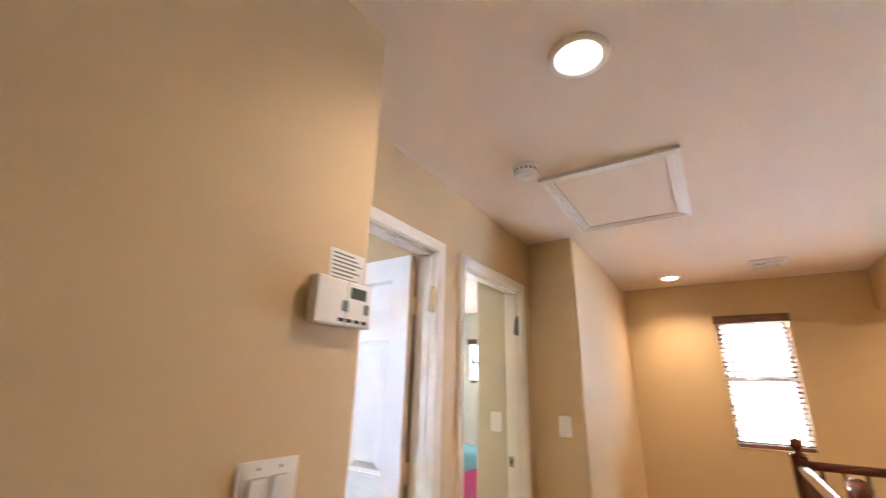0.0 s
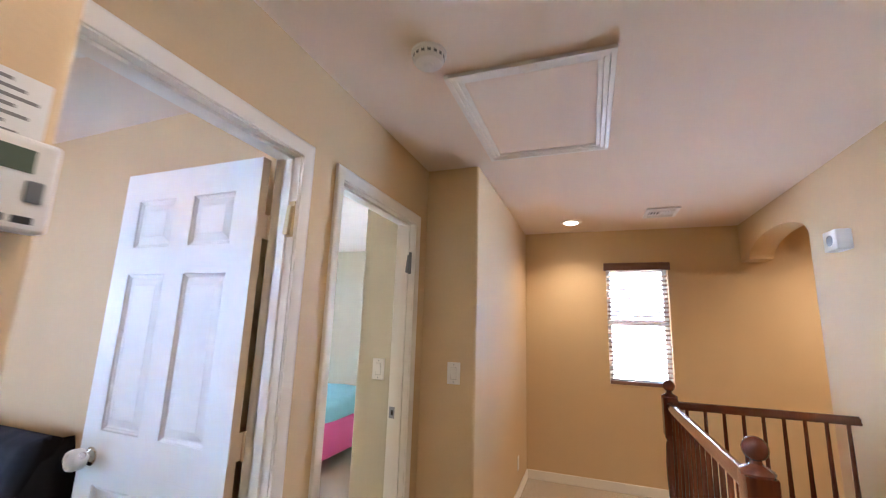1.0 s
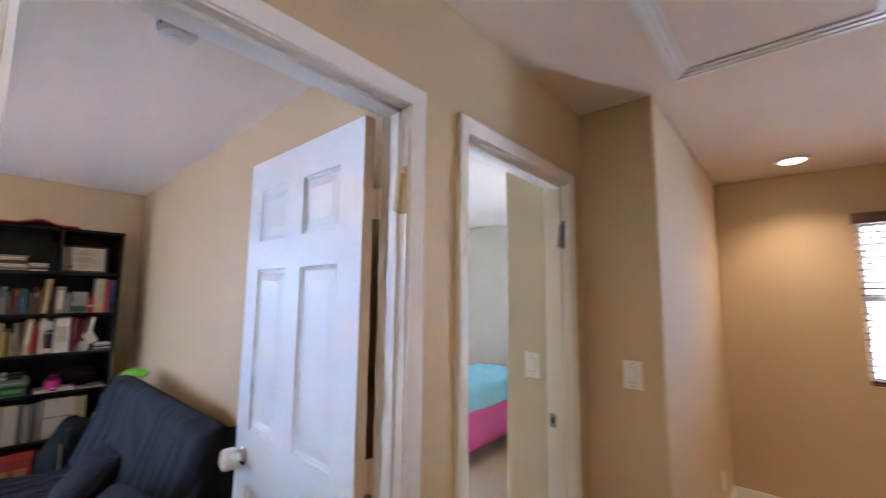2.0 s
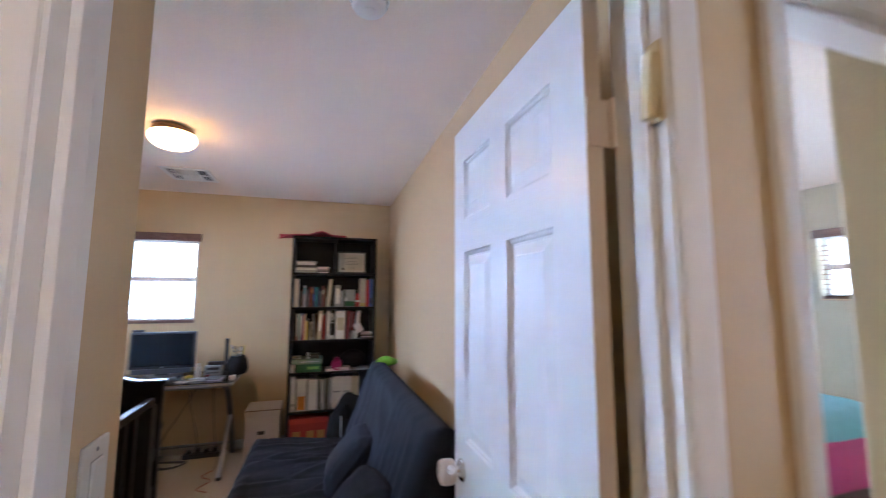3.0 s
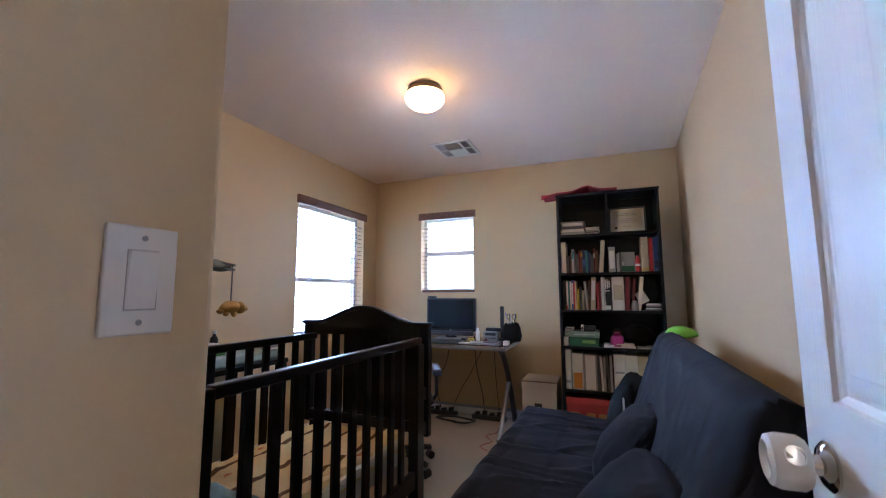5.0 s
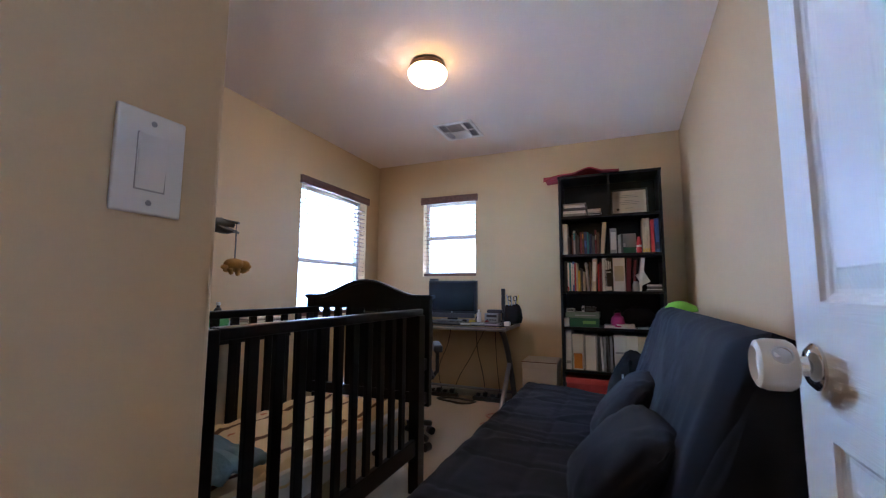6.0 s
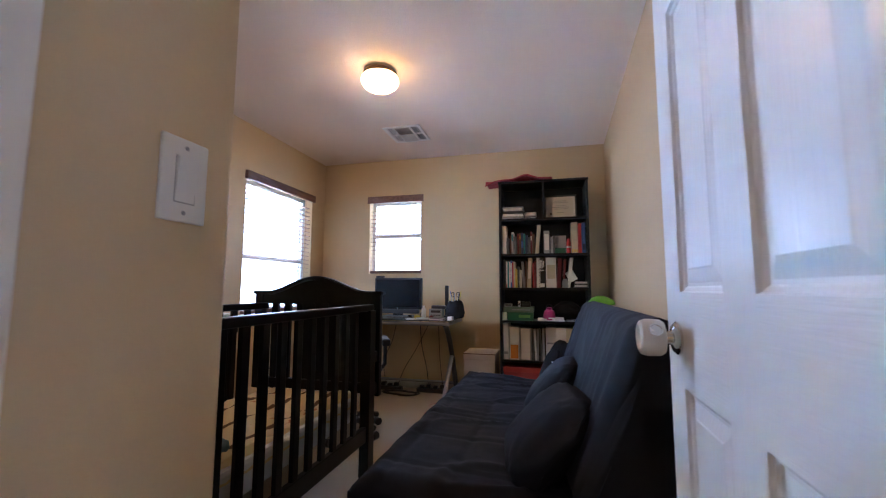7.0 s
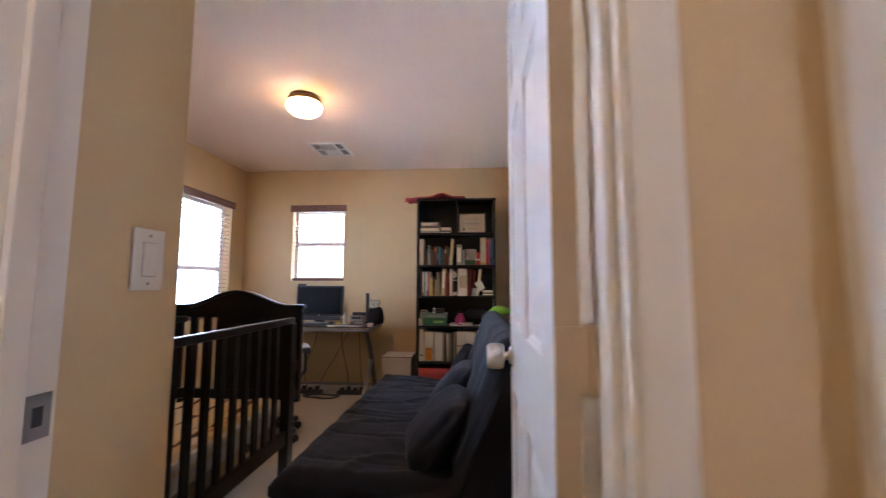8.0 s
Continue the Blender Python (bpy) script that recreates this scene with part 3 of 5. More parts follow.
def ceiling_vent(name, x0, x1, y0, y1, label):
    root = thing(name, ((x0 + x1) / 2, (y0 + y1) / 2, H), label, "air vent", "ceiling vents")
    hx, hy = (x1 - x0) / 2, (y1 - y0) / 2
    boxpart("backing", (-hx + 0.02, hx - 0.02, -hy + 0.02, hy - 0.02, -0.002, -0.0005), M_DARKPL, root)
    bm = bmesh.new()
    b = 0.028
    side = hy * 0.42
    for d in ((-hx, hx, -hy, -hy + b), (-hx, hx, hy - b, hy), (-hx, -hx + b, -hy + b, hy - b), (hx - b, hx, -hy + b, hy - b), (-0.006, 0.006, -hy + b, hy - b), (-hx + b, hx - b, -side - 0.005, -side + 0.005), (-hx + b, hx - b, side - 0.005, side + 0.005)):
        box(bm, *d, -0.010, -0.0005, 0.002)
    part("frame", bm, M_PLASTIC, root)
    # the middle blows to both ends, the outer columns to the sides
    for lo, hi, turn in ((0.006, hx - b, 0.75), (-hx + b, -0.006, -0.75)):
        n = int((hi - lo) / 0.020)
        for i in range(n):
            bm = bmesh.new()
            box(bm, -0.010, 0.010, -side + 0.005, side - 0.005, -0.0006, 0.0006)
            bm.transform(Matrix.Translation((lo + (i + 0.5) * (hi - lo) / n, 0, -0.010)) @ Matrix.Rotation(turn, 4, "Y"))
            part("slat", bm, M_PLASTIC, root)
    for lo, hi, turn in ((side + 0.005, hy - b, -0.75), (-hy + b, -side - 0.005, -0.5)):
        n = int((hi - lo) / 0.018)
        for i in range(n):
            bm = bmesh.new()
            box(bm, -hx + b, hx - b, -0.009, 0.009, -0.0006, 0.0006)
            bm.transform(Matrix.Translation((0, lo + (i + 0.5) * (hi - lo) / n, -0.010)) @ Matrix.Rotation(turn, 4, "X"))
            part("slat", bm, M_PLASTIC, root)


ceiling_vent("ceiling_vent", -4.51, -4.14, 0.235, 0.575, "white square supply vent on the nursery ceiling")
ceiling_vent("ceiling_vent", 0.37, 0.62, 4.36, 4.64, "white supply vent on the hall ceiling")

# dome lamp
dome = thing("dome_lamp", (-3.265, 0.59, H), "lit glass dome lamp with a bronze rim", "ceiling lamp")
bm = bmesh.new()
lathe(bm, [(0.100, -0.014), (0.106, -0.016), (0.109, -0.024), (0.109, -0.044), (0.104, -0.050), (0.098, -0.048), (0.096, -0.020)], segs=40)
part("rim", bm, M_BRONZE, dome, smooth=True)
bm = bmesh.new()
lathe(bm, [(0.050, -0.0005), (0.052, -0.010), (0.060, -0.016), (0.097, -0.020), (0.097, -0.023)], segs=24)
part("canopy", bm, M_BRONZE, dome, smooth=True)
bm = bmesh.new()
lathe(bm, [(0.100, -0.040), (0.114, -0.047), (0.122, -0.062), (0.121, -0.080), (0.110, -0.101), (0.086, -0.120), (0.050, -0.131), (0, -0.135)], segs=40)
d = part("shade", bm, M_DOME, dome, "glowing frosted glass shade", True)
d.visible_shadow = False

# thermostat, its card and the control pad below
th = thing("thermostat", (-0.6997, 0.966, 1.586), "white wall thermostat with a small screen", "thermostat")
boxpart("body", (0, 0.030, -0.085, 0.085, -0.052, 0.052), M_PLASTIC, th, 0.006, segs=3)
boxpart("screen", (0.0295, 0.031, 0.012, 0.062, 0.012, 0.038), material("lcd", (0.10, 0.13, 0.10), 0.2), th, 0.0)
for y, z in ((-0.002, -0.006), (0.066, -0.006)):
    boxpart("button", (0.0295, 0.032, y - 0.008, y + 0.008, z - 0.014, z + 0.010), M_GREYPL, th, 0.002)
for k in range(4):
    boxpart("grille_slot", (0.0295, 0.0306, -0.02 + k * 0.024, -0.002 + k * 0.024, -0.044, -0.036), M_DARKPL, th)
boxpart("door_seam", (0.0295, 0.0304, 0.0015, 0.0027, -0.05, 0.05), M_GREYPL, th)
card = thing("instruction_card", (-0.6997, 0.984, 1.674), "printed paper card above the thermostat", "card")
boxpart("sheet", (0, 0.0012, -0.055, 0.058, -0.036, 0.042), M_PAPER, card)
M_INK = material("ink", (0.20, 0.19, 0.18), 0.7)
for k in range(7):
    boxpart("text_bar", (0.0011, 0.0017, -0.046, 0.022 + 0.026 * ((k * 37) % 5) / 4, 0.030 - k * 0.010, 0.034 - k * 0.010), M_INK, card)
switch_plate("light_switch", pose(-0.6997, 0.845, 1.215, 0, 0, -90), "white two-gang switch plate below the thermostat", 2)

chime = thing("door_chime", (1.2147, 3.52, 1.965), "white plastic sounder box on the hall wall", "door chime")
boxpart("body", (-0.07, 0, -0.065, 0.065, -0.055, 0.055), M_PLASTIC, chime, 0.008, segs=3)
bm = bmesh.new()
lathe(bm, [(0.030, 0), (0.030, 0.003), (0.024, 0.003), (0.024, 0.001)], pose(-0.0695, 0, 0, 0, -90, 0), 20)
part("sounder_grille", bm, M_GREYPL, chime)

disc = thing("ceiling_sounder", (0.79, 2.09, H), "round white ceiling sounder with a clear lens", "sounder")
bm = bmesh.new()
lathe(bm, [(0.105, -0.0005), (0.105, -0.010), (0.092, -0.022), (0.06, -0.028), (0, -0.028)], segs=32)
part("base", bm, M_PLASTIC, disc, smooth=True)
bm = bmesh.new()
box(bm, -0.05, 0.05, -0.016, 0.016, -0.050, -0.026, 0.010, 3)
part("lens", bm, M_STEEL, disc, smooth=True)

outlet = thing("wall_outlet", (-0.7297, 4.6, 0.28), "white wall outlet low on the hall wall", "outlet")
boxpart("plate", (0, 0.005, -0.035, 0.035, -0.057, 0.057), M_PLASTIC, outlet, 0.002)
for z in (-0.02, 0.02):
    boxpart("socket", (0.0045, 0.0065, -0.017, 0.017, z - 0.014, z + 0.014), M_PLASTIC, outlet, 0.001)

# strike plates
for n, (y, s) in (("strike_plate", (D1[0], 1)), ("strike_plate", (D2[1], -1))):
    sp = thing(n, (WX0 + 0.022, y + 0.0003 * s, 0.955), "steel strike plate on the door frame", "strike plate", "strike plates")
    bm = bmesh.new()
    box(bm, -0.019, 0.014, 0, 0.0015 * s, -0.030, 0.030)
    part("plate", bm, M_STEEL, sp)
    bm = bmesh.new()
    box(bm, -0.008, 0.006, 0.0014 * s, 0.0019 * s, -0.013, 0.013)
    part("latch_hole", bm, M_DARKPL, sp)

# child-proof swing latches on both frames
M_LATCH = material("aged_plastic", (0.62, 0.50, 0.27), 0.4, vary=0.05)
for x, y, z, mat, lab in ((-1.086, D1[1] - 0.0002, 1.80, M_LATCH, "cream plastic safety latch on the door frame"), (-1.095, D2[1] - 0.0002, 1.80, M_GREYPL, "grey safety latch on the door frame")):
    sl = thing("safety_latch", (x, y, z), lab, "latch", "safety latches")
    boxpart("plate", (-0.014, 0.014, -0.006, 0, -0.065, 0.065), mat, sl, 0.002)
    bm = bmesh.new()
    box(bm, -0.010, 0.010, -0.022, -0.005, -0.060, 0.045, 0.004)
    bm.transform(Matrix.Rotation(radians(6), 4, "Y"))
    part("arm", bm, mat, sl)


# ---- nursery: crib ----
CX0, CX1, CY0, CY1 = -3.20, -1.84, -0.11, 0.555     # headboard, foot, back, front


def crib():
    ox, oy = (CX0 + CX1) / 2, (CY0 + CY1) / 2
    hx, hy = (CX1 - CX0) / 2, (CY1 - CY0) / 2
    root = thing("crib", (ox, oy, 0), "espresso wooden crib with an arched headboard", "crib")
    wy = hy + 0.10                      # the headboard is wider than the sides

    def arch_z(y):
        t = abs(y) / (wy * 0.80)
        return 1.008 + (0.092 * (0.5 + 0.5 * math.cos(math.pi * t)) ** 0.9 if t < 1 else 0.0)
    ys = np.linspace(-wy, wy, 41)
    bm = bmesh.new()
    prism(bm, [(y, arch_z(y) - 0.02) for y in ys] + [(wy, 0.925), (-wy, 0.925)], -hx - 0.012, -hx + 0.012, "x")
    part("headboard_crest", bm, M_ESPRESSO, root)
    bm = bmesh.new()
    out = np.linspace(-wy - 0.02, wy + 0.02, 49)
    prism(bm, [(y, arch_z(y)) for y in out] + [(y * 0.985, arch_z(y) - 0.024) for y in out[::-1]], -hx - 0.030, -hx + 0.030, "x")
    bmesh.ops.bevel(bm, geom=[e for e in bm.edges if len(e.link_faces) == 2 and e.calc_face_angle(0) > 1.2], offset=0.006, segments=2, affect="EDGES")
    part("headboard_rail", bm, M_ESPRESSO, root, smooth=True)
    boxpart("headboard_panel", (-hx - 0.010, -hx + 0.010, -0.12, wy - 0.02, 0.42, 0.930), M_ESPRESSO, root, 0.003)
    boxpart("headboard_lower_rail", (-hx - 0.018, -hx + 0.018, -wy + 0.02, wy - 0.02, 0.41, 0.47), M_ESPRESSO, root, 0.004)
    for i in range(8):
        y = -0.290 + i * 0.0895
        boxpart("headboard_slat", (-hx - 0.013, -hx + 0.013, y - 0.022, y + 0.022, 0.46, 0.930), M_ESPRESSO, root, 0.003)
    for y in (-wy + 0.03, wy - 0.03):
        boxpart("headboard_stile", (-hx - 0.022, -hx + 0.022, y - 0.03, y + 0.03, 0.40, 0.995), M_ESPRESSO, root, 0.006)
    fy = 0.628 - oy                     # the front side stands proud of the mattress
    boxpart("side_bracket", (-hx + 0.010, -hx + 0.080, fy - 0.020, wy - 0.010, 0.60, 0.66), M_ESPRESSO, root, 0.004)
    boxpart("side_bracket", (-hx + 0.010, -hx + 0.080, fy - 0.020, wy - 0.010, 0.42, 0.48), M_ESPRESSO, root, 0.004)
    boxpart("leg", (-hx - 0.022, -hx + 0.030, -hy - 0.03, -hy + 0.03, 0, 0.41), M_ESPRESSO, root, 0.005)
    boxpart("leg", (-hx + 0.075, -hx + 0.150, fy - 0.028, fy + 0.028, 0, 0.90), M_ESPRESSO, root, 0.005)
    for y in (-hy, fy):
        front = y > 0
        boxpart("leg", (hx - 0.03, hx + 0.03, y - 0.03, y + 0.03, 0, 0.93), M_ESPRESSO, root, 0.005)
        boxpart("side_top_rail", (-hx + (0.075 if front else 0.03), hx - 0.03, y - 0.017, y + 0.017, 0.896, 0.934), M_ESPRESSO, root, 0.008, segs=3)
        boxpart("side_bottom_rail", (-hx + (0.14 if front else 0.03), hx - 0.03, y - 0.014, y + 0.014, 0.19, 0.270), M_ESPRESSO, root, 0.004)
        for i in range(10 if front else 11):
            x = (-2.922 + i * 0.1025 if front else -2.997 + i * 0.1086) - ox
            boxpart("side_slat", (x - 0.020, x + 0.020, y - 0.009, y + 0.009, 0.265, 0.898), M_ESPRESSO, root, 0.003)
    boxpart("foot_top_rail", (hx - 0.02, hx + 0.02, -hy + 0.03, fy - 0.03, 0.88, 0.93), M_ESPRESSO, root, 0.006)
    boxpart("foot_bottom_rail", (hx - 0.014, hx + 0.014, -hy + 0.03, fy - 0.03, 0.17, 0.26), M_ESPRESSO, root, 0.004)
    for i in range(6):
        y = -hy + 0.10 + i * (hy + fy - 0.20) / 5
        boxpart("foot_slat", (hx - 0.009, hx + 0.009, y - 0.021, y + 0.021, 0.26, 0.885), M_ESPRESSO, root, 0.003)
    # mattress lies inside
    mt = thing("crib_mattress", (ox, oy, 0.27), "crib mattress under a cream patterned sheet", "mattress")
    boxpart("core", (-hx + 0.04, hx - 0.04, -hy + 0.025, hy - 0.025, 0, 0.13), M_TICK, mt, 0.02, "white striped mattress side")
    bm = bmesh.new()
    nx, ny = 40, 18
    grid = [[bm.verts.new((-hx + 0.036 + (2 * hx - 0.072) * i / nx, -hy + 0.021 + (2 * hy - 0.042) * j / ny, 0.15 + 0.02 * noise.noise((i * 0.5, j * 0.45, 3.1)) + 0.012 * noise.noise((i * 0.17, j * 0.2, 9.0)) - (0.07 if j in (0, ny) else 0) - (0.05 if i in (0, nx) else 0))) for j in range(ny + 1)] for i in range(nx + 1)]
    for i in range(nx):
        for j in range(ny):
            bm.faces.new((grid[i][j], grid[i + 1][j], grid[i + 1][j + 1], grid[i][j + 1]))
    sh = part("quilted_sheet", bm, M_QUILT, mt, "cream quilted cover with brown wavy bands", True)
    sol = sh.modifiers.new("thick", "SOLIDIFY")
    sol.thickness = 0.012


M_TICK = material("ticking", (0.62, 0.62, 0.62), 0.8, scale=8)
M_QUILT = bpy.data.materials.new("crib_quilt")
M_QUILT.use_nodes = True
_nt = M_QUILT.node_tree
_b = _nt.nodes["Principled BSDF"]
_b.inputs["Roughness"].default_value = 0.9
_co, _wv, _rp, _ns, _mx, _rp2 = (_nt.nodes.new("ShaderNode" + k) for k in ("TexCoord", "TexWave", "ValToRGB", "TexNoise", "Mix", "ValToRGB"))
_mx.data_type = "RGBA"
_wv.bands_direction = "Y"
_wv.inputs["Scale"].default_value, _wv.inputs["Distortion"].default_value, _wv.inputs["Detail"].default_value, _wv.inputs["Detail Scale"].default_value = 1.6, 1.6, 1.0, 1.2
_rp.color_ramp.elements[0].position, _rp.color_ramp.elements[1].position = 0.03, 0.07
_rp.color_ramp.elements[0].color, _rp.color_ramp.elements[1].color = (0.10, 0.045, 0.02, 1), (0.66, 0.52, 0.28, 1)
_ns.inputs["Scale"].default_value = 14
_rp2.color_ramp.elements[0].position, _rp2.color_ramp.elements[1].position = 0.66, 0.70
_rp2.color_ramp.elements[0].color, _rp2.color_ramp.elements[1].color = (0, 0, 0, 1), (1, 1, 1, 1)
_L = _nt.links.new
_L(_co.outputs["Object"], _wv.inputs[0])
_L(_co.outputs["Object"], _ns.inputs[0])
_L(_wv.outputs["Fac"], _rp.inputs[0])
_L(_ns.outputs["Fac"], _rp2.inputs[0])
_L(_rp2.outputs[0], _mx.inputs[0])
_L(_rp.outputs[0], _mx.inputs[6])
_mx.inputs[7].default_value = (0.45, 0.16, 0.06, 1)
_L(_mx.outputs[2], _b.inputs["Base Color"])
crib()


# ---- nursery: futon ----
def cushion_mesh(sx, sy, sz, seed, n=14, power=2.6, rough=0.10):
    """A stuffed pillow: a flattened superellipsoid with creases."""
    bm = bmesh.new()
    bmesh.ops.create_uvsphere(bm, u_segments=72, v_segments=32, radius=1)
    for v in bm.verts:
        c = v.co.copy()
        f = lambda a, p: math.copysign(abs(a) ** (2 / p), a)
        c = Vector((f(c.x, power), f(c.y, power), c.z))
        k = 1 + rough * noise.noise(v.co * 1.7 + Vector((seed, 0, 0))) + rough * 0.4 * noise.noise(v.co * 5 + Vector((seed, 4, 0)))
        edge = max(abs(c.x), abs(c.y))
        pucker = 0.05 * edge ** 3 * math.sin(13 * math.atan2(c.y, c.x) + seed)
        v.co = Vector((c.x * sx * k, c.y * sy * k, c.z * sz * (1 - 0.45 * edge ** 4 + pucker) * k + 0.010 * edge ** 3 * noise.noise(v.co * 6 + Vector((seed, 9, 0)))))
    return bm


def padded(x0, x1, y0, y1, thick, seed, name, parent, cell=0.05, tuft=0.0):
    """A mattress panel: a dense slab in local x-y, thickness in z, with creases and sagging rims."""
    bm = bmesh.new()
    nx, ny = int((x1 - x0) / cell), int((y1 - y0) / cell)

    def z_at(u, v, side):
        ex = min(u - x0, x1 - u)
        ey = min(v - y0, y1 - v)
        rim = 1 - max(0, 1 - min(ex, ey) / 0.07) ** 2
        # a smooth cover with long shallow pulls, a few sharp creases and faint stitched lines
        w = 0.22 * noise.noise((u * 2.0, v * 2.0, seed + 4))
        n = 0.010 * noise.noise((u * 1.6, v * 2.2, seed)) + 0.0060 * noise.noise(((u + w) * 13.0, v * 2.6 + u * 3.0, seed))
        n += 0.010 * max(0, 1 - 6 * abs(noise.noise(((u + w) * 4.6 + v * 1.2, v * 1.8, seed + 9))))
        n += 0.0018 * noise.noise((u * 26, v * 30, seed))
        crease = -0.007 * (max(0, 1 - abs(((v - y0) / 0.215) % 1 - 0.5) * 15) + 0.8 * max(0, 1 - abs(((u - x0) / 0.29) % 1 - 0.5) * 18)) if tuft else 0
        return side * (thick / 2 * (0.25 + 0.75 * rim)) + (n + crease) * (1 if side > 0 else 0.2)
    top, bot = {}, {}
    for i in range(nx + 1):
        for j in range(ny + 1):
            u, v = x0 + (x1 - x0) * i / nx, y0 + (y1 - y0) * j / ny
            top[i, j] = bm.verts.new((u, v, z_at(u, v, 1)))
            bot[i, j] = bm.verts.new((u, v, z_at(u, v, -1)))
    for i in range(nx):
        for j in range(ny):
            bm.faces.new((top[i, j], top[i + 1, j], top[i + 1, j + 1], top[i, j + 1]))
            bm.faces.new((bot[i, j], bot[i, j + 1], bot[i + 1, j + 1], bot[i + 1, j]))
    for i in range(nx):
        bm.faces.new((top[i, 0], bot[i, 0], bot[i + 1, 0], top[i + 1, 0]))
        bm.faces.new((top[i, ny], top[i + 1, ny], bot[i + 1, ny], bot[i, ny]))
    for j in range(ny):
        bm.faces.new((top[0, j], top[0, j + 1], bot[0, j + 1], bot[0, j]))
        bm.faces.new((top[nx, j], bot[nx, j], bot[nx, j + 1], top[nx, j + 1]))
    return part(name, bm, M_FUTON, parent, smooth=True)


FX0, FX1 = -3.93, -2.19
futon = thing("futon_sofa", ((FX0 + FX1) / 2, 1.50, 0), "charcoal fabric futon sofa with its back raised", "sofa")
fl = (FX1 - FX0) / 2
seat = padded(-fl, fl, -0.46, 0.40, 0.16, 1.0, "seat", futon, 0.0125, 1)
seat.matrix_basis = pose(0, -0.048, 0.325, -3, 0, -1.7)
back = padded(-fl, fl, 0, 0.62, 0.15, 5.0, "backrest", futon, 0.015, 0)
back.matrix_basis = pose(0, 0.215, 0.36, 69, 0, 0)
# the cover hangs down to the floor at the near end
bm = bmesh.new()
edge = [(-0.42, 0.10), (-0.44, 0.33), (0.10, 0.37), (0.185, 0.44), (0.42, 0.93), (0.50, 0.93), (0.56, 0.60), (0.58, 0.06), (0.30, 0.04), (0.0, 0.05), (-0.25, 0.06)]
mid = (0.18, 0.30)
rings = []
for k in range(9):
    f = k / 8
    rings.append([bm.verts.new((fl - 0.01 + 0.035 * math.sin(f * 2.6) + 0.018 * noise.noise((f * 4 + i * 0.9, i * 0.7, 3.0)), mid[0] + (y - mid[0]) * (1 - f * 0.96), mid[1] + (z - mid[1]) * (1 - f * 0.96))) for i, (y, z) in enumerate(edge)])
for a, b in zip(rings, rings[1:]):
    for i in range(len(edge)):
        bm.faces.new((a[i], a[(i + 1) % len(edge)], b[(i + 1) % len(edge)], b[i]))
bm.faces.new(rings[-1])
part("hanging_cover", bm, M_FUTON, futon, smooth=True)
for x in (-fl + 0.12, fl - 0.12):
    for y in (-0.34, 0.34):
        boxpart("leg", (x - 0.03, x + 0.03, y - 0.03, y + 0.03, 0, 0.25), M_BLACK, futon, 0.004)
boxpart("frame_rail", (-fl + 0.05, fl - 0.05, -0.37, -0.33, 0.18, 0.25), M_BLACK, futon, 0.004)
boxpart("frame_rail", (-fl + 0.05, fl - 0.05, 0.33, 0.37, 0.18, 0.25), M_BLACK, futon, 0.004)
for i, (x, y, z, rx, rz, q) in enumerate(((-2.49, 1.60, 0.505, 48, 10, 0.80), (-3.12, 1.64, 0.515, 50, -4, 0.78))):
    bm = cushion_mesh(0.27 * q, 0.24 * q, 0.09, i * 7.3, power=4.2, rough=0.075)
    p = part("throw_pillow", bm, M_FUTON, None, smooth=True)
    p.matrix_world = pose(x, y, z, rx, 0, rz)
    tagged(p, "charcoal fabric pillow leaning on the futon back", "pillow", "futon pillows")


# ---- nursery: bookcase ----
BX, BY0, BY1, BTOP, BDEEP = -4.60, 1.205, 1.985, 1.984, 0.30
SHELVES = (0.06, 0.40, 0.745, 1.036, 1.339, 1.66)
case = thing("bookcase", (BX, BY0, 0), "tall black laminate bookcase, well filled", "bookcase")
W = BY1 - BY0
for y in (0, W - 0.02):
    boxpart("side_panel", (-BDEEP, 0, y, y + 0.02, 0, BTOP), M_BLACK, case, 0.0015)
boxpart("top_panel", (-BDEEP, 0.004, -0.004, W + 0.004, BTOP, BTOP + 0.02), M_BLACK, case, 0.0015)
boxpart("back_panel", (-BDEEP - 0.004, -BDEEP, 0, W, 0.02, BTOP), M_BLACK, case)
for z in SHELVES:
    boxpart("shelf", (-BDEEP, -0.002, 0.02, W - 0.02, z - 0.02, z), M_BLACK, case, 0.0015)
boxpart("divider", (-BDEEP, -0.004, 0.390, 0.404, SHELVES[5], BTOP), M_BLACK, case, 0.0015)
boxpart("plinth", (-0.03, -0.01, 0.02, W - 0.02, 0, 0.04), M_BLACK, case)


COLORS = {}


def paint(color, rough=0.5):
    """One printed-card material for each colour."""
    key = (color, rough)
    if key not in COLORS:
        COLORS[key] = material("print_%d" % len(COLORS), color, rough, vary=0.10, scale=35, stain=6)
    return COLORS[key]


WHITE, CREAM, GREY, DGREY = (0.78, 0.78, 0.77), (0.56, 0.51, 0.38), (0.36, 0.37, 0.38), (0.08, 0.085, 0.09)
NAVY, BLUE, TEAL, GREEN = (0.03, 0.05, 0.13), (0.06, 0.13, 0.42), (0.04, 0.25, 0.28), (0.03, 0.13, 0.06)
MAROON, REDC, PINKC, ORANGE, YELLOW, BROWN, BLACK = (0.15, 0.015, 0.02), (0.45, 0.03, 0.03), (0.60, 0.06, 0.20), (0.62, 0.24, 0.03), (0.60, 0.45, 0.06), (0.13, 0.06, 0.03), (0.012, 0.012, 0.013)


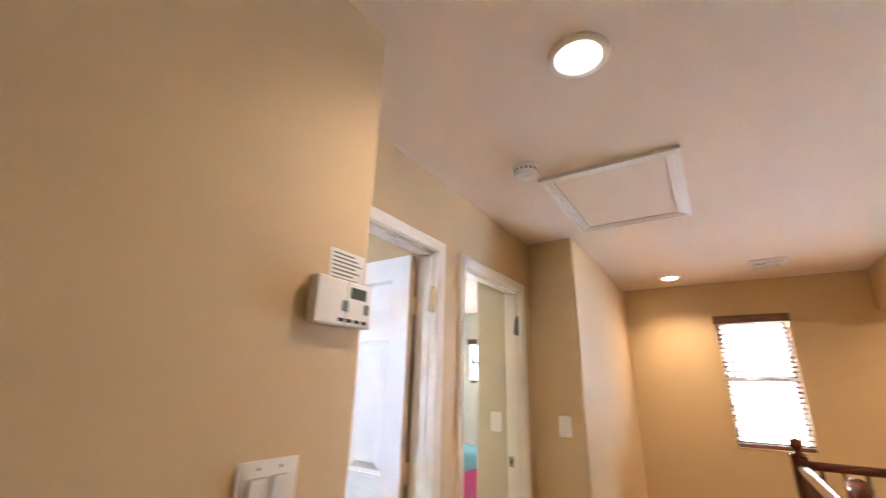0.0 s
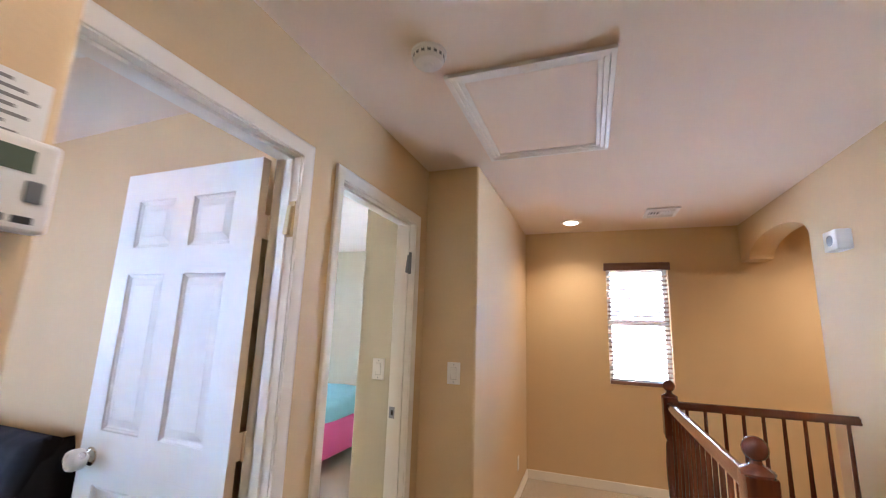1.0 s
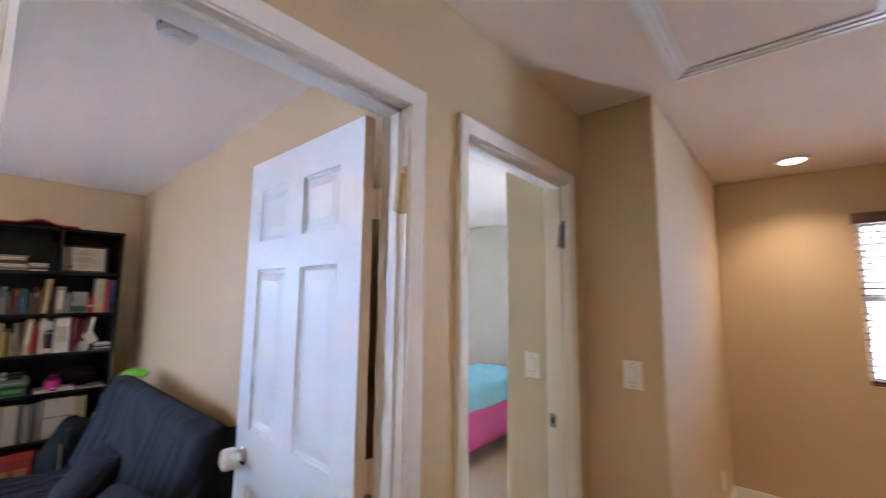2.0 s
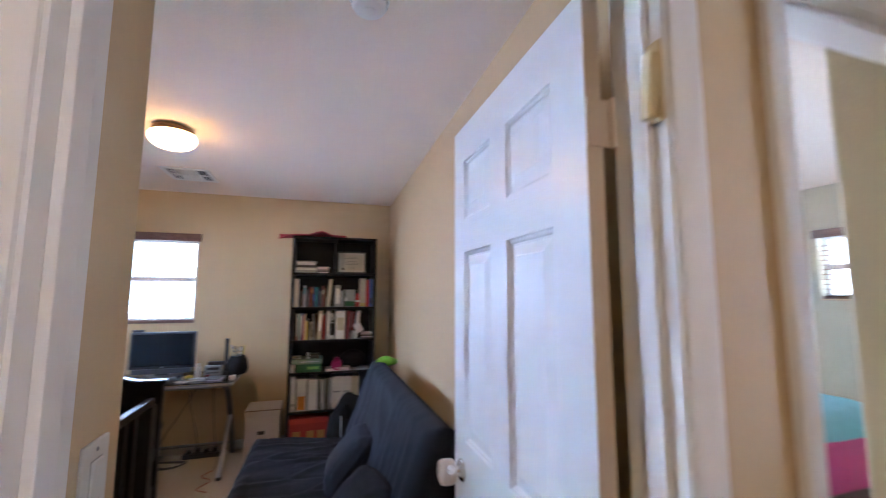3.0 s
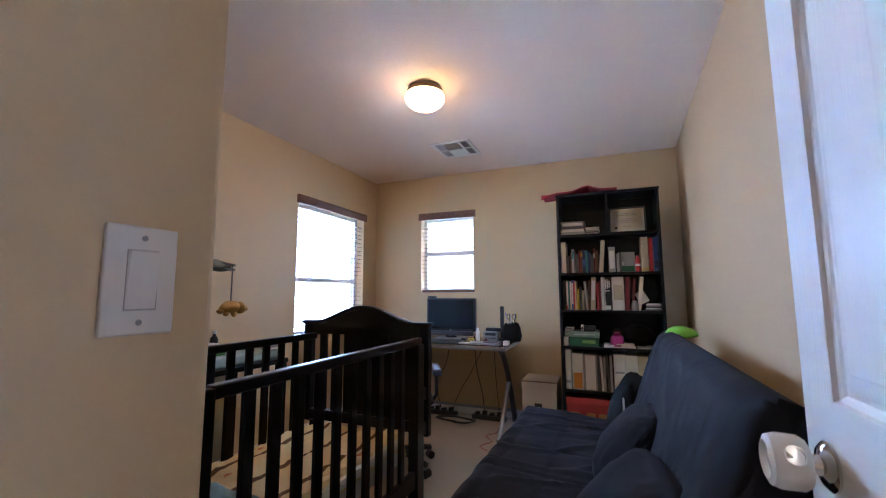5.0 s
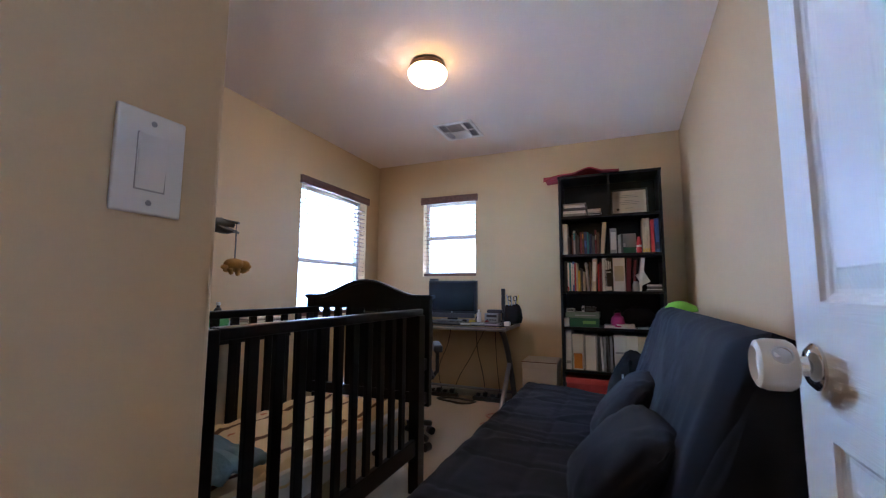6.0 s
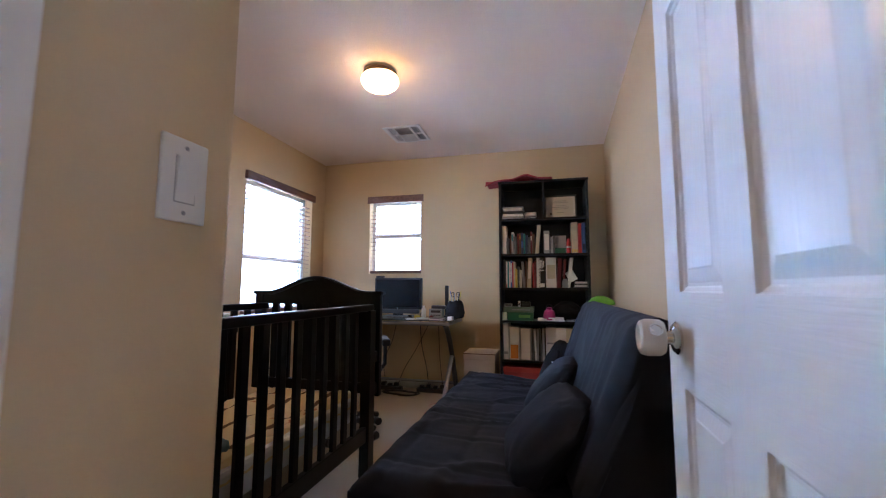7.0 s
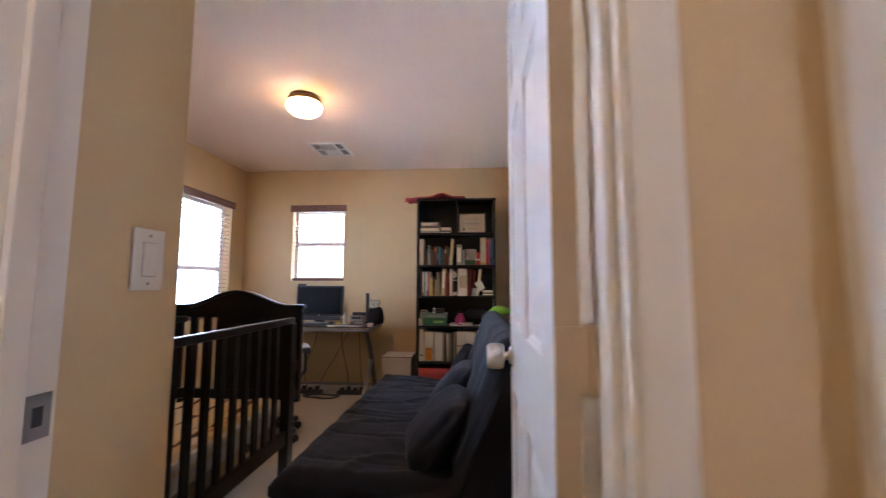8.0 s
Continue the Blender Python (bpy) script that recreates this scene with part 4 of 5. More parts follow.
def book(y, z, thick, tall, deep, color, lean=0.0, band=None, label="book standing on a shelf", front=0.03, kind="book"):
    """A book or binder whose spine faces the room: cover, pages, a printed band on the spine."""
    root = thing(kind, pose(BX - front, y, z, lean, 0, 0), label, kind, "books on the shelves")
    bm = bmesh.new()
    c = 0.0025 if thick < 0.04 else 0.0035
    box(bm, -c, 0, 0, thick, 0, tall, min(0.0012, c / 3), 1)
    box(bm, -deep, -c, 0, c, 0, tall)
    box(bm, -deep, -c, thick - c, thick, 0, tall)
    part("cover", bm, paint(color), root)
    boxpart("pages", (-deep + 0.004, -c, c, thick - c, 0.004, tall - 0.005), M_PAPER, root)
    if band:
        bc, z0, z1 = band
        boxpart("spine_band", (-0.0005, 0.0006, thick * 0.12, thick * 0.88, tall * z0, tall * z1), paint(bc), root)
    return root


def row(z, y, items):
    for it in items:
        thick, tall, color, lean, band, gap = (*it, *(0.0, None, 0.002)[len(it) - 3:])
        a = radians(abs(lean))
        foot = y + (tall * math.sin(a) if lean > 0 else 0)
        name = "binder" if thick >= 0.045 else "book"
        tone = {WHITE: "white", CREAM: "cream", GREY: "grey", DGREY: "dark grey", NAVY: "navy", BLUE: "blue", TEAL: "teal", GREEN: "green", MAROON: "maroon", REDC: "red", PINKC: "pink", ORANGE: "orange", YELLOW: "yellow", BROWN: "brown", BLACK: "black"}[color]
        how = "leaning " if abs(lean) > 3 else "upright "
        book(foot, z, thick, tall, 0.17 if name == "book" else 0.25, color, lean, band, how + tone + " " + name + " on the black bookcase", kind=name)
        y += thick * math.cos(a) + tall * math.sin(a) + gap


# second shelf from the top
row(SHELVES[4], 1.228, [(0.040, 0.262, WHITE), (0.02, 0.15, DGREY, 0, None, 0.012), (0.010, 0.17, BROWN), (0.018, 0.20, GREY, 0, (TEAL, 0.6, 0.9)), (0.022, 0.16, DGREY, 3), (0.016, 0.185, MAROON), (0.014, 0.19, BROWN, 0, (ORANGE, 0.7, 0.9)), (0.02, 0.19, NAVY, 0, (BLUE, 0.3, 0.6)), (0.014, 0.185, TEAL), (0.016, 0.17, NAVY, -2), (0.02, 0.15, DGREY), (0.013, 0.20, MAROON, 0, (CREAM, 0.6, 0.8)), (0.02, 0.18, BROWN, 0, None, 0.004), (0.030, 0.265, CREAM, -5, None, 0.004)])
row(SHELVES[4], 1.600, [(0.050, 0.205, GREY, 0, (WHITE, 0.15, 0.85), 0.01), (0.018, 0.15, GREY), (0.016, 0.16, DGREY)])
row(SHELVES[4], 1.838, [(0.016, 0.275, CREAM, 0, (YELLOW, 0.02, 0.12), 0.0015), (0.017, 0.272, CREAM, 0, (YELLOW, 0.02, 0.12), 0.0015), (0.016, 0.275, CREAM, 0, (YELLOW, 0.02, 0.12), 0.006), (0.026, 0.262, REDC, 0, None, 0.004), (0.030, 0.268, BLUE, 0, (NAVY, 0.1, 0.3))])
# third shelf
row(SHELVES[3], 1.236, [(0.024, 0.245, BLACK), (0.012, 0.235, WHITE, 0, (REDC, 0.0, 0.15)), (0.012, 0.24, TEAL), (0.010, 0.235, WHITE), (0.014, 0.245, BLUE, 0, (WHITE, 0.2, 0.9)), (0.010, 0.23, REDC), (0.012, 0.235, CREAM), (0.016, 0.17, YELLOW), (0.014, 0.19, DGREY, 2), (0.012, 0.16, CREAM), (0.016, 0.235, GREY, 4), (0.012, 0.24, BROWN), (0.034, 0.268, CREAM, -3, (WHITE, 0.3, 0.9)), (0.012, 0.22, REDC), (0.018, 0.235, MAROON, 0, None, 0.004), (0.034, 0.268, WHITE), ])
ref = book(1.552, SHELVES[3], 0.056, 0.27, 0.25, BLACK, 0, (WHITE, 0.02, 0.14), "upright black binder with white marks on its spine", kind="binder")
for z0, z1, y0, y1 in ((0.172, 0.246, 0.009, 0.019), (0.172, 0.246, 0.024, 0.033), (0.182, 0.238, 0.038, 0.047), (0.150, 0.158, 0.010, 0.045)):
    boxpart("spine_mark", (0.0, 0.0006, y0, y1, z0, z1), paint(WHITE), ref)
row(SHELVES[3], 1.614, [(0.088, 0.268, WHITE, 0, (CREAM, 0.3, 0.75), 0.003), (0.032, 0.265, MAROON, -3), (0.018, 0.25, MAROON, -4), (0.026, 0.268, WHITE, -7)])
# lowest full shelf of binders and folders
row(SHELVES[1], 1.232, [(0.046, 0.315, WHITE, 0, (GREY, 0.15, 0.22), 0.008), (0.085, 0.285, WHITE, 0, (ORANGE, 0.04, 0.46), 0.006), (0.098, 0.28, GREY, 0, (WHITE, 0.02, 0.98), 0.004), (0.016, 0.275, DGREY), (0.014, 0.27, WHITE, 2), (0.016, 0.27, GREY), (0.014, 0.275, DGREY, 3), (0.018, 0.28, GREY, 0, None, 0.012), (0.086, 0.292, WHITE, 0, (GREY, 0.5, 0.55)), (0.084, 0.288, WHITE, 0, (GREY, 0.5, 0.55)), (0.07, 0.285, CREAM)])

# top shelf: papers and a framed certificate
for k, (y0, y1, n, dx) in enumerate(((1.235, 1.425, 9, 0.02), (1.36, 1.505, 5, 0.05))):
    z = SHELVES[5] + (0.0005 if k == 0 else 0.0005)
    st = thing("magazine_stack", (BX - dx, (y0 + y1) / 2 + (0 if k == 0 else 0.052), z), "stack of magazines and papers lying flat", "magazines", "paper stacks")
    for i in range(n):
        w = (y1 - y0) / 2 * random.uniform(0.86, 1.0) * (1 if k == 0 else 0.75)
        o = random.uniform(-0.006, 0.006)
        boxpart("magazine", (-0.22 + o, o, -w, w, i * 0.0125, i * 0.0125 + random.uniform(0.008, 0.0115)), paint(random.choice((WHITE, WHITE, GREY, WHITE, WHITE, DGREY))), st, 0.001)
cert = thing("framed_certificate", pose(BX - 0.10, 1.755, SHELVES[5] + 0.002, 0, -7, 0), "framed certificate leaning on the top shelf", "picture frame")
bm = bmesh.new()
for d in ((-0.14, 0.14, 0, 0.014), (-0.14, 0.14, 0.206, 0.22), (-0.14, -0.126, 0.014, 0.206), (0.126, 0.14, 0.014, 0.206)):
    box(bm, -0.008, 0.008, d[0], d[1], d[2], d[3], 0.002)
part("frame", bm, paint(DGREY), cert)
boxpart("sheet", (-0.004, 0.002, -0.126, 0.126, 0.014, 0.206), paint(WHITE), cert)
boxpart("print_area", (0.002, 0.0026, -0.108, 0.108, 0.03, 0.19), M_PAPER, cert)
for z, w in ((0.165, 0.05), (0.15, 0.07), (0.12, 0.045), (0.105, 0.075), (0.09, 0.06), (0.055, 0.03)):
    boxpart("text_bar", (0.0026, 0.003, -w, w, z - 0.002, z + 0.002), paint(GREY), cert)
bm = bmesh.new()
lathe(bm, [(0.011, 0), (0.011, 0.001), (0, 0.001)], pose(0.0026, -0.085, 0.045, 0, 90, 0), 16)
part("seal", bm, paint(DGREY), cert)

# small things on the shelves
snap = thing("photo_card", pose(BX - 0.07, 1.735, SHELVES[4] + 0.001, 0, -8, 0), "pale photo card leaning on a shelf", "card")
boxpart("card", (-0.003, 0.003, -0.06, 0.06, 0, 0.165), paint(GREY), snap, 0.001)
boxpart("lower_band", (0.003, 0.0036, -0.055, 0.055, 0.004, 0.05), paint(GREEN), snap)
boxpart("highlight_label", (0.003, 0.004, -0.05, -0.02, 0.055, 0.085), paint(WHITE), snap)
can = thing("spray_can", (BX - 0.03, 1.812, SHELVES[4]), "red spray can with a white band", "can")
bm = bmesh.new()
lathe(bm, [(0.018, 0), (0.0195, 0.004), (0.0195, 0.095), (0.014, 0.108), (0.0135, 0.125), (0.010, 0.128)], segs=18)
part("body", bm, paint(REDC, 0.3), can, smooth=True)
bm = bmesh.new()
lathe(bm, [(0.0197, 0.045), (0.0199, 0.047), (0.0199, 0.06), (0.0197, 0.062)], segs=18)
part("band", bm, paint(WHITE), can, smooth=True)
ph = thing("white_card", pose(BX - 0.05, 1.83, SHELVES[3] + 0.10, 28, -10, 0), "white card propped on dark bric-a-brac", "card")
boxpart("card", (-0.002, 0.002, -0.035, 0.035, -0.045, 0.05), paint(WHITE), ph, 0.0008)
pouch = thing("dark_pouch", (BX - 0.10, 1.81, SHELVES[3]), "dark fabric pouch on a shelf", "pouch")
bm = cushion_mesh(0.06, 0.07, 0.06, 2.2)
bm.transform(Matrix.Translation((0, 0, 0.058)))
part("bag", bm, M_FUTON, pouch, smooth=True)
jar = thing("glass_jar", (BX - 0.03, 1.775, SHELVES[3]), "small grey glass jar on a shelf", "jar")
bm = bmesh.new()
lathe(bm, [(0.024, 0), (0.026, 0.004), (0.026, 0.055), (0.018, 0.066), (0.018, 0.078)], segs=18)
part("body", bm, paint(GREY, 0.15), jar, smooth=True)
st = thing("disc_case_stack", (BX - 0.02, 1.905, SHELVES[3]), "low stack of flat cases on a shelf", "cases", "paper stacks")
for i in range(5):
    boxpart("case", (-0.14, 0, -0.05, 0.052, i * 0.011, i * 0.011 + 0.0095), paint((DGREY, WHITE, BLACK, GREY, WHITE)[i]), st, 0.0008)
gb = thing("board_game_box", (BX - 0.02, 1.372, SHELVES[2]), "dark green box under a grey-green lid", "box")
boxpart("base", (-0.22, 0, -0.10, 0.125, 0, 0.072), paint(GREEN), gb, 0.002)
boxpart("lid", (-0.225, 0.003, -0.135, 0.13, 0.074, 0.118), paint((0.16, 0.22, 0.17)), gb, 0.002)
boxpart("printed_label", (0.0, 0.0006, 0.0, 0.10, 0.025, 0.05), paint((0.20, 0.42, 0.10)), gb)
boxpart("text_bar", (0.003, 0.0036, -0.06, 0.10, 0.09, 0.098), paint(GREY), gb)
wb = thing("small_white_box", (BX - 0.015, 1.245, SHELVES[2]), "small white box beside the green box", "box")
boxpart("body", (-0.06, 0, -0.018, 0.018, 0, 0.07), paint(WHITE), wb, 0.001)
for y, w, t, c, nm in ((1.275, 0.035, 0.03, GREY, "grey gadget on the box lid"), (1.375, 0.010, 0.052, WHITE, "white stick on the box lid"), (1.43, 0.045, 0.045, BLACK, "black gadget on the box lid")):
    g = thing("gadget", (BX - 0.05, y, SHELVES[2] + 0.1185), nm, "gadget", "gadgets")
    boxpart("body", (-0.05, 0.0, -w, w, 0, t), paint(c, 0.3), g, 0.005)
    boxpart("face", (0.0, 0.0008, -w * 0.7, w * 0.7, t * 0.3, t * 0.7), paint(DGREY, 0.2), g)
pb = thing("pink_pouch", (BX - 0.06, 1.635, SHELVES[2]), "magenta drawstring pouch on a shelf", "pouch")
bm = bmesh.new()
lathe(bm, [(0.035, 0.0), (0.050, 0.008), (0.052, 0.05), (0.044, 0.085), (0.020, 0.10), (0.030, 0.118)], segs=18)
for v in bm.verts:
    v.co += 0.006 * noise.noise_vector(v.co * 28)
part("bag", bm, paint((0.42, 0.02, 0.16)), pb, smooth=True)
bm = bmesh.new()
tube(bm, [(0.02, 0.03 * math.cos(a), 0.10 + 0.045 * math.sin(a)) for a in np.linspace(0, math.pi, 9)], 0.004)
part("handle", bm, paint(BLACK), pb, smooth=True)
for k, (y, w, n, c) in enumerate(((1.585, 0.05, 2, WHITE), (1.69, 0.065, 3, WHITE), (1.86, 0.08, 1, GREY))):
    pp = thing("loose_papers", (BX - 0.012, y, SHELVES[2]), "loose papers lying on a shelf", "papers", "paper stacks")
    for i in range(n):
        boxpart("sheet", (-0.16, random.uniform(-0.004, 0.006), -w, w + random.uniform(-0.01, 0.01), i * 0.011, i * 0.011 + 0.009), paint(c), pp)
dk = thing("dark_bag", (BX - 0.16, 1.79, SHELVES[2]), "dark bag at the back of a shelf", "bag")
bm = cushion_mesh(0.09, 0.13, 0.085, 5.5)
bm.transform(Matrix.Translation((0, 0, 0.085)))
part("bag", bm, M_FUTON, dk, smooth=True)
rb = thing("red_gift_box", (BX - 0.01, 1.40, SHELVES[0]), "red and gold patterned box on the bottom shelf", "box")
boxpart("body", (-0.24, 0, -0.165, 0.165, 0, 0.25), paint((0.33, 0.03, 0.025)), rb, 0.003)
boxpart("lid", (-0.245, 0.004, -0.17, 0.17, 0.235, 0.280), paint((0.42, 0.04, 0.03)), rb, 0.003)
for y in (-0.10, 0.02, 0.11):
    boxpart("gold_panel", (0, 0.0015, y - 0.035, y + 0.03, 0.03, 0.17), paint((0.40, 0.20, 0.06)), rb)
bb = thing("brown_box", (BX - 0.02, 1.72, SHELVES[0]), "brown storage box on the bottom shelf", "box")
boxpart("body", (-0.24, 0, -0.12, 0.18, 0, 0.23), paint(BROWN), bb, 0.003)
boxpart("lid", (-0.243, 0.003, -0.123, 0.183, 0.21, 0.26), paint(BROWN), bb, 0.003)

# red folded kite on the bookcase
rk = thing("folded_kite", (BX, BY0, BTOP + 0.02), "red folded cloth kite lying on the bookcase", "kite")
bm = bmesh.new()
n = 14
verts = {}
for i in range(n + 1):
    for j in range(n + 1):
        u, v = i / n, j / n
        y = -0.12 + 0.60 * v
        x0, x1 = -0.25 + 0.06 * math.sin(v * 3), 0.05 - 0.02 * math.cos(v * 5)
        x = x0 + (x1 - x0) * u
        ridge = 0.040 * max(0, 1 - abs(v - 0.62) / 0.16) * (0.4 + 0.6 * u)
        droop = -0.045 * max(0, (0.17 - v) / 0.17) * u ** 3
        verts[i, j] = bm.verts.new((x, y, 0.012 + ridge + droop * (1 if x > 0.004 else 0) + 0.006 * noise.noise((u * 6, v * 7, 1))))
for i in range(n):
    for j in range(n):
        bm.faces.new((verts[i, j], verts[i + 1, j], verts[i + 1, j + 1], verts[i, j + 1]))
cl = part("cloth", bm, M_RED, rk)
cl.modifiers.new("thick", "SOLIDIFY").thickness = 0.009


# ---- nursery: desk and what is on it ----
DZ = 0.745
desk = thing("computer_desk", (-4.70, 0.20, 0), "glass-topped computer desk with curved steel legs", "desk")
DX0, DX1, DY0, DY1 = -0.29, 0.30, -0.78, 0.600
M_GUN = material("gunmetal", (0.10, 0.10, 0.105), 0.35, metal=0.7, vary=0.05)
M_NYLON = material("black_nylon", (0.0045, 0.0045, 0.005), 0.8, bump=0.4, scale=300, vary=0.15, spec=0.25)
M_TOPGLASS = material("smoked_glass", (0.03, 0.04, 0.038), 0.15, vary=0.02, coat=0.5)
boxpart("glass_top", (DX0, DX1, DY0, DY1, DZ - 0.008, DZ), M_TOPGLASS, desk, 0.002)
bm = bmesh.new()
for p, q in (((DX0 + 0.02, DY0 + 0.03), (DX0 + 0.02, DY1 - 0.03)), ((DX1 - 0.02, DY0 + 0.03), (DX1 - 0.02, DY1 - 0.03)), ((DX0 + 0.02, DY1 - 0.03), (DX1 - 0.02, DY1 - 0.03)), ((DX0 + 0.02, DY0 + 0.03), (DX1 - 0.02, DY0 + 0.03))):
    cyl(bm, (*p, DZ - 0.032), (*q, DZ - 0.032), 0.016, segs=10)
part("top_frame", bm, M_STEEL, desk, smooth=True)
for y in (DY0 + 0.05, 0.535):
    bm = bmesh.new()
    tube(bm, [(DX1 - 0.03 - d, y, (DZ - 0.035) * (1 - (d / 0.52) ** 1.6)) for d in np.linspace(0.0, 0.52, 18)], 0.024, 12)
    part("curved_leg", bm, M_GUN, desk, smooth=True)
    bm = bmesh.new()
    cyl(bm, (-0.035, y, 0.40), (0.335, y, 0.012), 0.019, segs=12)
    part("brace", bm, M_STEEL, desk, smooth=True)
    bm = bmesh.new()
    cyl(bm, (0.340, y, 0.0), (0.340, y, 0.022), 0.022, segs=12)
    part("foot", bm, M_DARKPL, desk)
bm = bmesh.new()
cyl(bm, (DX0 + 0.06, DY0 + 0.05, 0.10), (DX0 + 0.06, DY1 - 0.05, 0.10), 0.013, segs=10)
part("rear_stretcher", bm, M_STEEL, desk, smooth=True)

mon = thing("computer_monitor", (-4.75, 0.18, DZ), "black widescreen monitor with a silver base bar", "monitor")
boxpart("shell", (-0.035, 0.015, -0.245, 0.245, 0.075, 0.385), M_DARKPL, mon, 0.008, segs=3)
M_SCREEN = material("dark_screen", (0.006, 0.008, 0.011), 0.22, vary=0.02)
boxpart("screen", (0.0148, 0.0165, -0.228, 0.228, 0.098, 0.368), M_SCREEN, mon)
boxpart("speaker_bar", (-0.02, 0.025, -0.22, 0.22, 0.035, 0.076), M_GUN, mon, 0.006)
boxpart("base", (-0.09, 0.08, -0.14, 0.14, 0.001, 0.016), M_STEEL, mon, 0.005)
boxpart("neck", (-0.02, 0.0, -0.05, 0.05, 0.012, 0.05), M_DARKPL, mon, 0.003)
bm = bmesh.new()
lathe(bm, [(0.007, 0), (0.007, 0.0008), (0, 0.0008)], pose(0.0152, 0, 0.086, 0, 90, 0), 14)
part("maker_mark", bm, M_STEEL, mon)
cam_box = thing("webcam", (-4.76, -0.02, DZ + 0.3855), "small black webcam on the monitor", "webcam")
boxpart("body", (-0.015, 0.015, -0.04, 0.045, 0, 0.02), M_DARKPL, cam_box, 0.004)
kb = thing("keyboard", (-4.53, 0.16, DZ), "flat grey keyboard on the glass desk", "keyboard")
boxpart("tray", (-0.065, 0.065, -0.21, 0.21, 0, 0.012), paint(DGREY), kb, 0.003)
for r in range(4):
    for c in range(13):
        boxpart("key", (-0.052 + r * 0.027, -0.030 + r * 0.027, -0.195 + c * 0.030, -0.169 + c * 0.030, 0.012, 0.019), M_DARKPL, kb)
LILAC = (0.42, 0.34, 0.42)
for x, y, w, d, n, c, turn in ((-4.54, 0.50, 0.055, 0.045, 3, GREY, 14), (-4.50, 0.645, 0.050, 0.045, 4, LILAC, -8), (-4.58, -0.25, 0.12, 0.10, 5, GREY, 5), (-4.49, 0.40, 0.040, 0.028, 2, WHITE, -20), (-4.60, 0.62, 0.075, 0.05, 3, DGREY, 3)):
    pp = thing("desk_papers", pose(x, y, DZ, 0, 0, turn), "untidy papers on the glass desk", "papers", "paper stacks")
    for i in range(n):
        o, q = random.uniform(-0.012, 0.012), random.uniform(-0.012, 0.012)
        boxpart("sheet", (-d + o, d + o, -w + q, w + q, 0.0005 + i * 0.004, 0.004 + i * 0.004), paint(c if i % 2 == 0 else (DGREY, WHITE, GREY)[i % 3]), pp)
for y, w, c in ((0.42, 0.03, YELLOW), (0.56, 0.018, MAROON), (0.345, 0.022, BLACK)):
    tr = thing("desk_trinket", (-4.63, y, DZ), "small trinket among the desk papers", "trinket", "desk trinkets")
    bm = cushion_mesh(0.022, w, 0.014, y * 9, power=3)
    bm.transform(Matrix.Translation((0, 0, 0.0145)))
    part("body", bm, paint(c, 0.4), tr, smooth=True)
bt = thing("white_bottle", (-4.66, 0.475, DZ), "small white plastic bottle on the glass desk", "bottle")
bm = bmesh.new()
lathe(bm, [(0.018, 0), (0.020, 0.004), (0.020, 0.085), (0.012, 0.098), (0.011, 0.115), (0.009, 0.118)], segs=16)
part("body", bm, M_PLASTIC, bt, smooth=True)
pr = thing("desk_radio", (-4.75, 0.585, DZ), "grey box radio with a handset on top", "radio")
boxpart("body", (-0.05, 0.05, -0.07, 0.06, 0, 0.085), paint((0.26, 0.27, 0.27), 0.5), pr, 0.004)
for k in range(4):
    boxpart("button", (0.0495, 0.052, -0.05 + k * 0.025, -0.035 + k * 0.025, 0.02, 0.032), M_DARKPL, pr)
boxpart("dial_panel", (0.0495, 0.0512, -0.05, 0.045, 0.05, 0.072), M_DARKPL, pr)
boxpart("handset", (-0.02, 0.03, -0.055, 0.09, 0.0855, 0.118), M_DARKPL, pr, 0.012)
rt = thing("router", (-4.80, 0.668, DZ), "tall thin black upright antenna unit", "router")
boxpart("base", (-0.03, 0.03, -0.03, 0.03, 0, 0.02), M_DARKPL, rt, 0.004)
boxpart("mast", (-0.012, 0.012, -0.017, 0.017, 0.018, 0.31), M_DARKPL, rt, 0.004)
caddy = thing("pen_caddy", (-4.72, 0.772, DZ), "black cloth caddy full of pens and scissors", "pen holder")
bm = bmesh.new()
lathe(bm, [(0.055, 0.001), (0.076, 0.008), (0.088, 0.05), (0.078, 0.12), (0.050, 0.165), (0.040, 0.15)], segs=18)
for v in bm.verts:
    v.co += 0.026 * noise.noise_vector(v.co * 19) * min(1, v.co.z / 0.03)
part("bag", bm, M_NYLON, caddy, smooth=True)
for k in range(7):
    a = k * 0.9
    bm = bmesh.new()
    cyl(bm, (0.02 * math.cos(a), 0.03 * math.sin(a), 0.12), (0.04 * math.cos(a), 0.055 * math.sin(a), 0.235 + 0.01 * (k % 3)), 0.0045, segs=8)
    part("pen", bm, paint((GREY, BLACK, YELLOW, WHITE, BLACK, BLUE, GREY)[k]), caddy)
for y in (-0.02, 0.028):
    bm = bmesh.new()
    tube(bm, [(0.02, y + 0.016 * math.cos(a), 0.222 + 0.022 * math.sin(a)) for a in np.linspace(0, 6.28, 13)], 0.004, 6)
    part("scissor_loop", bm, M_DARKPL, caddy, smooth=True)
pk = thing("white_packet", (-4.50, 0.775, DZ), "small white packet at the desk's corner", "packet")
boxpart("body", (-0.03, 0.03, -0.022, 0.022, 0, 0.03), M_PLASTIC, pk, 0.004)


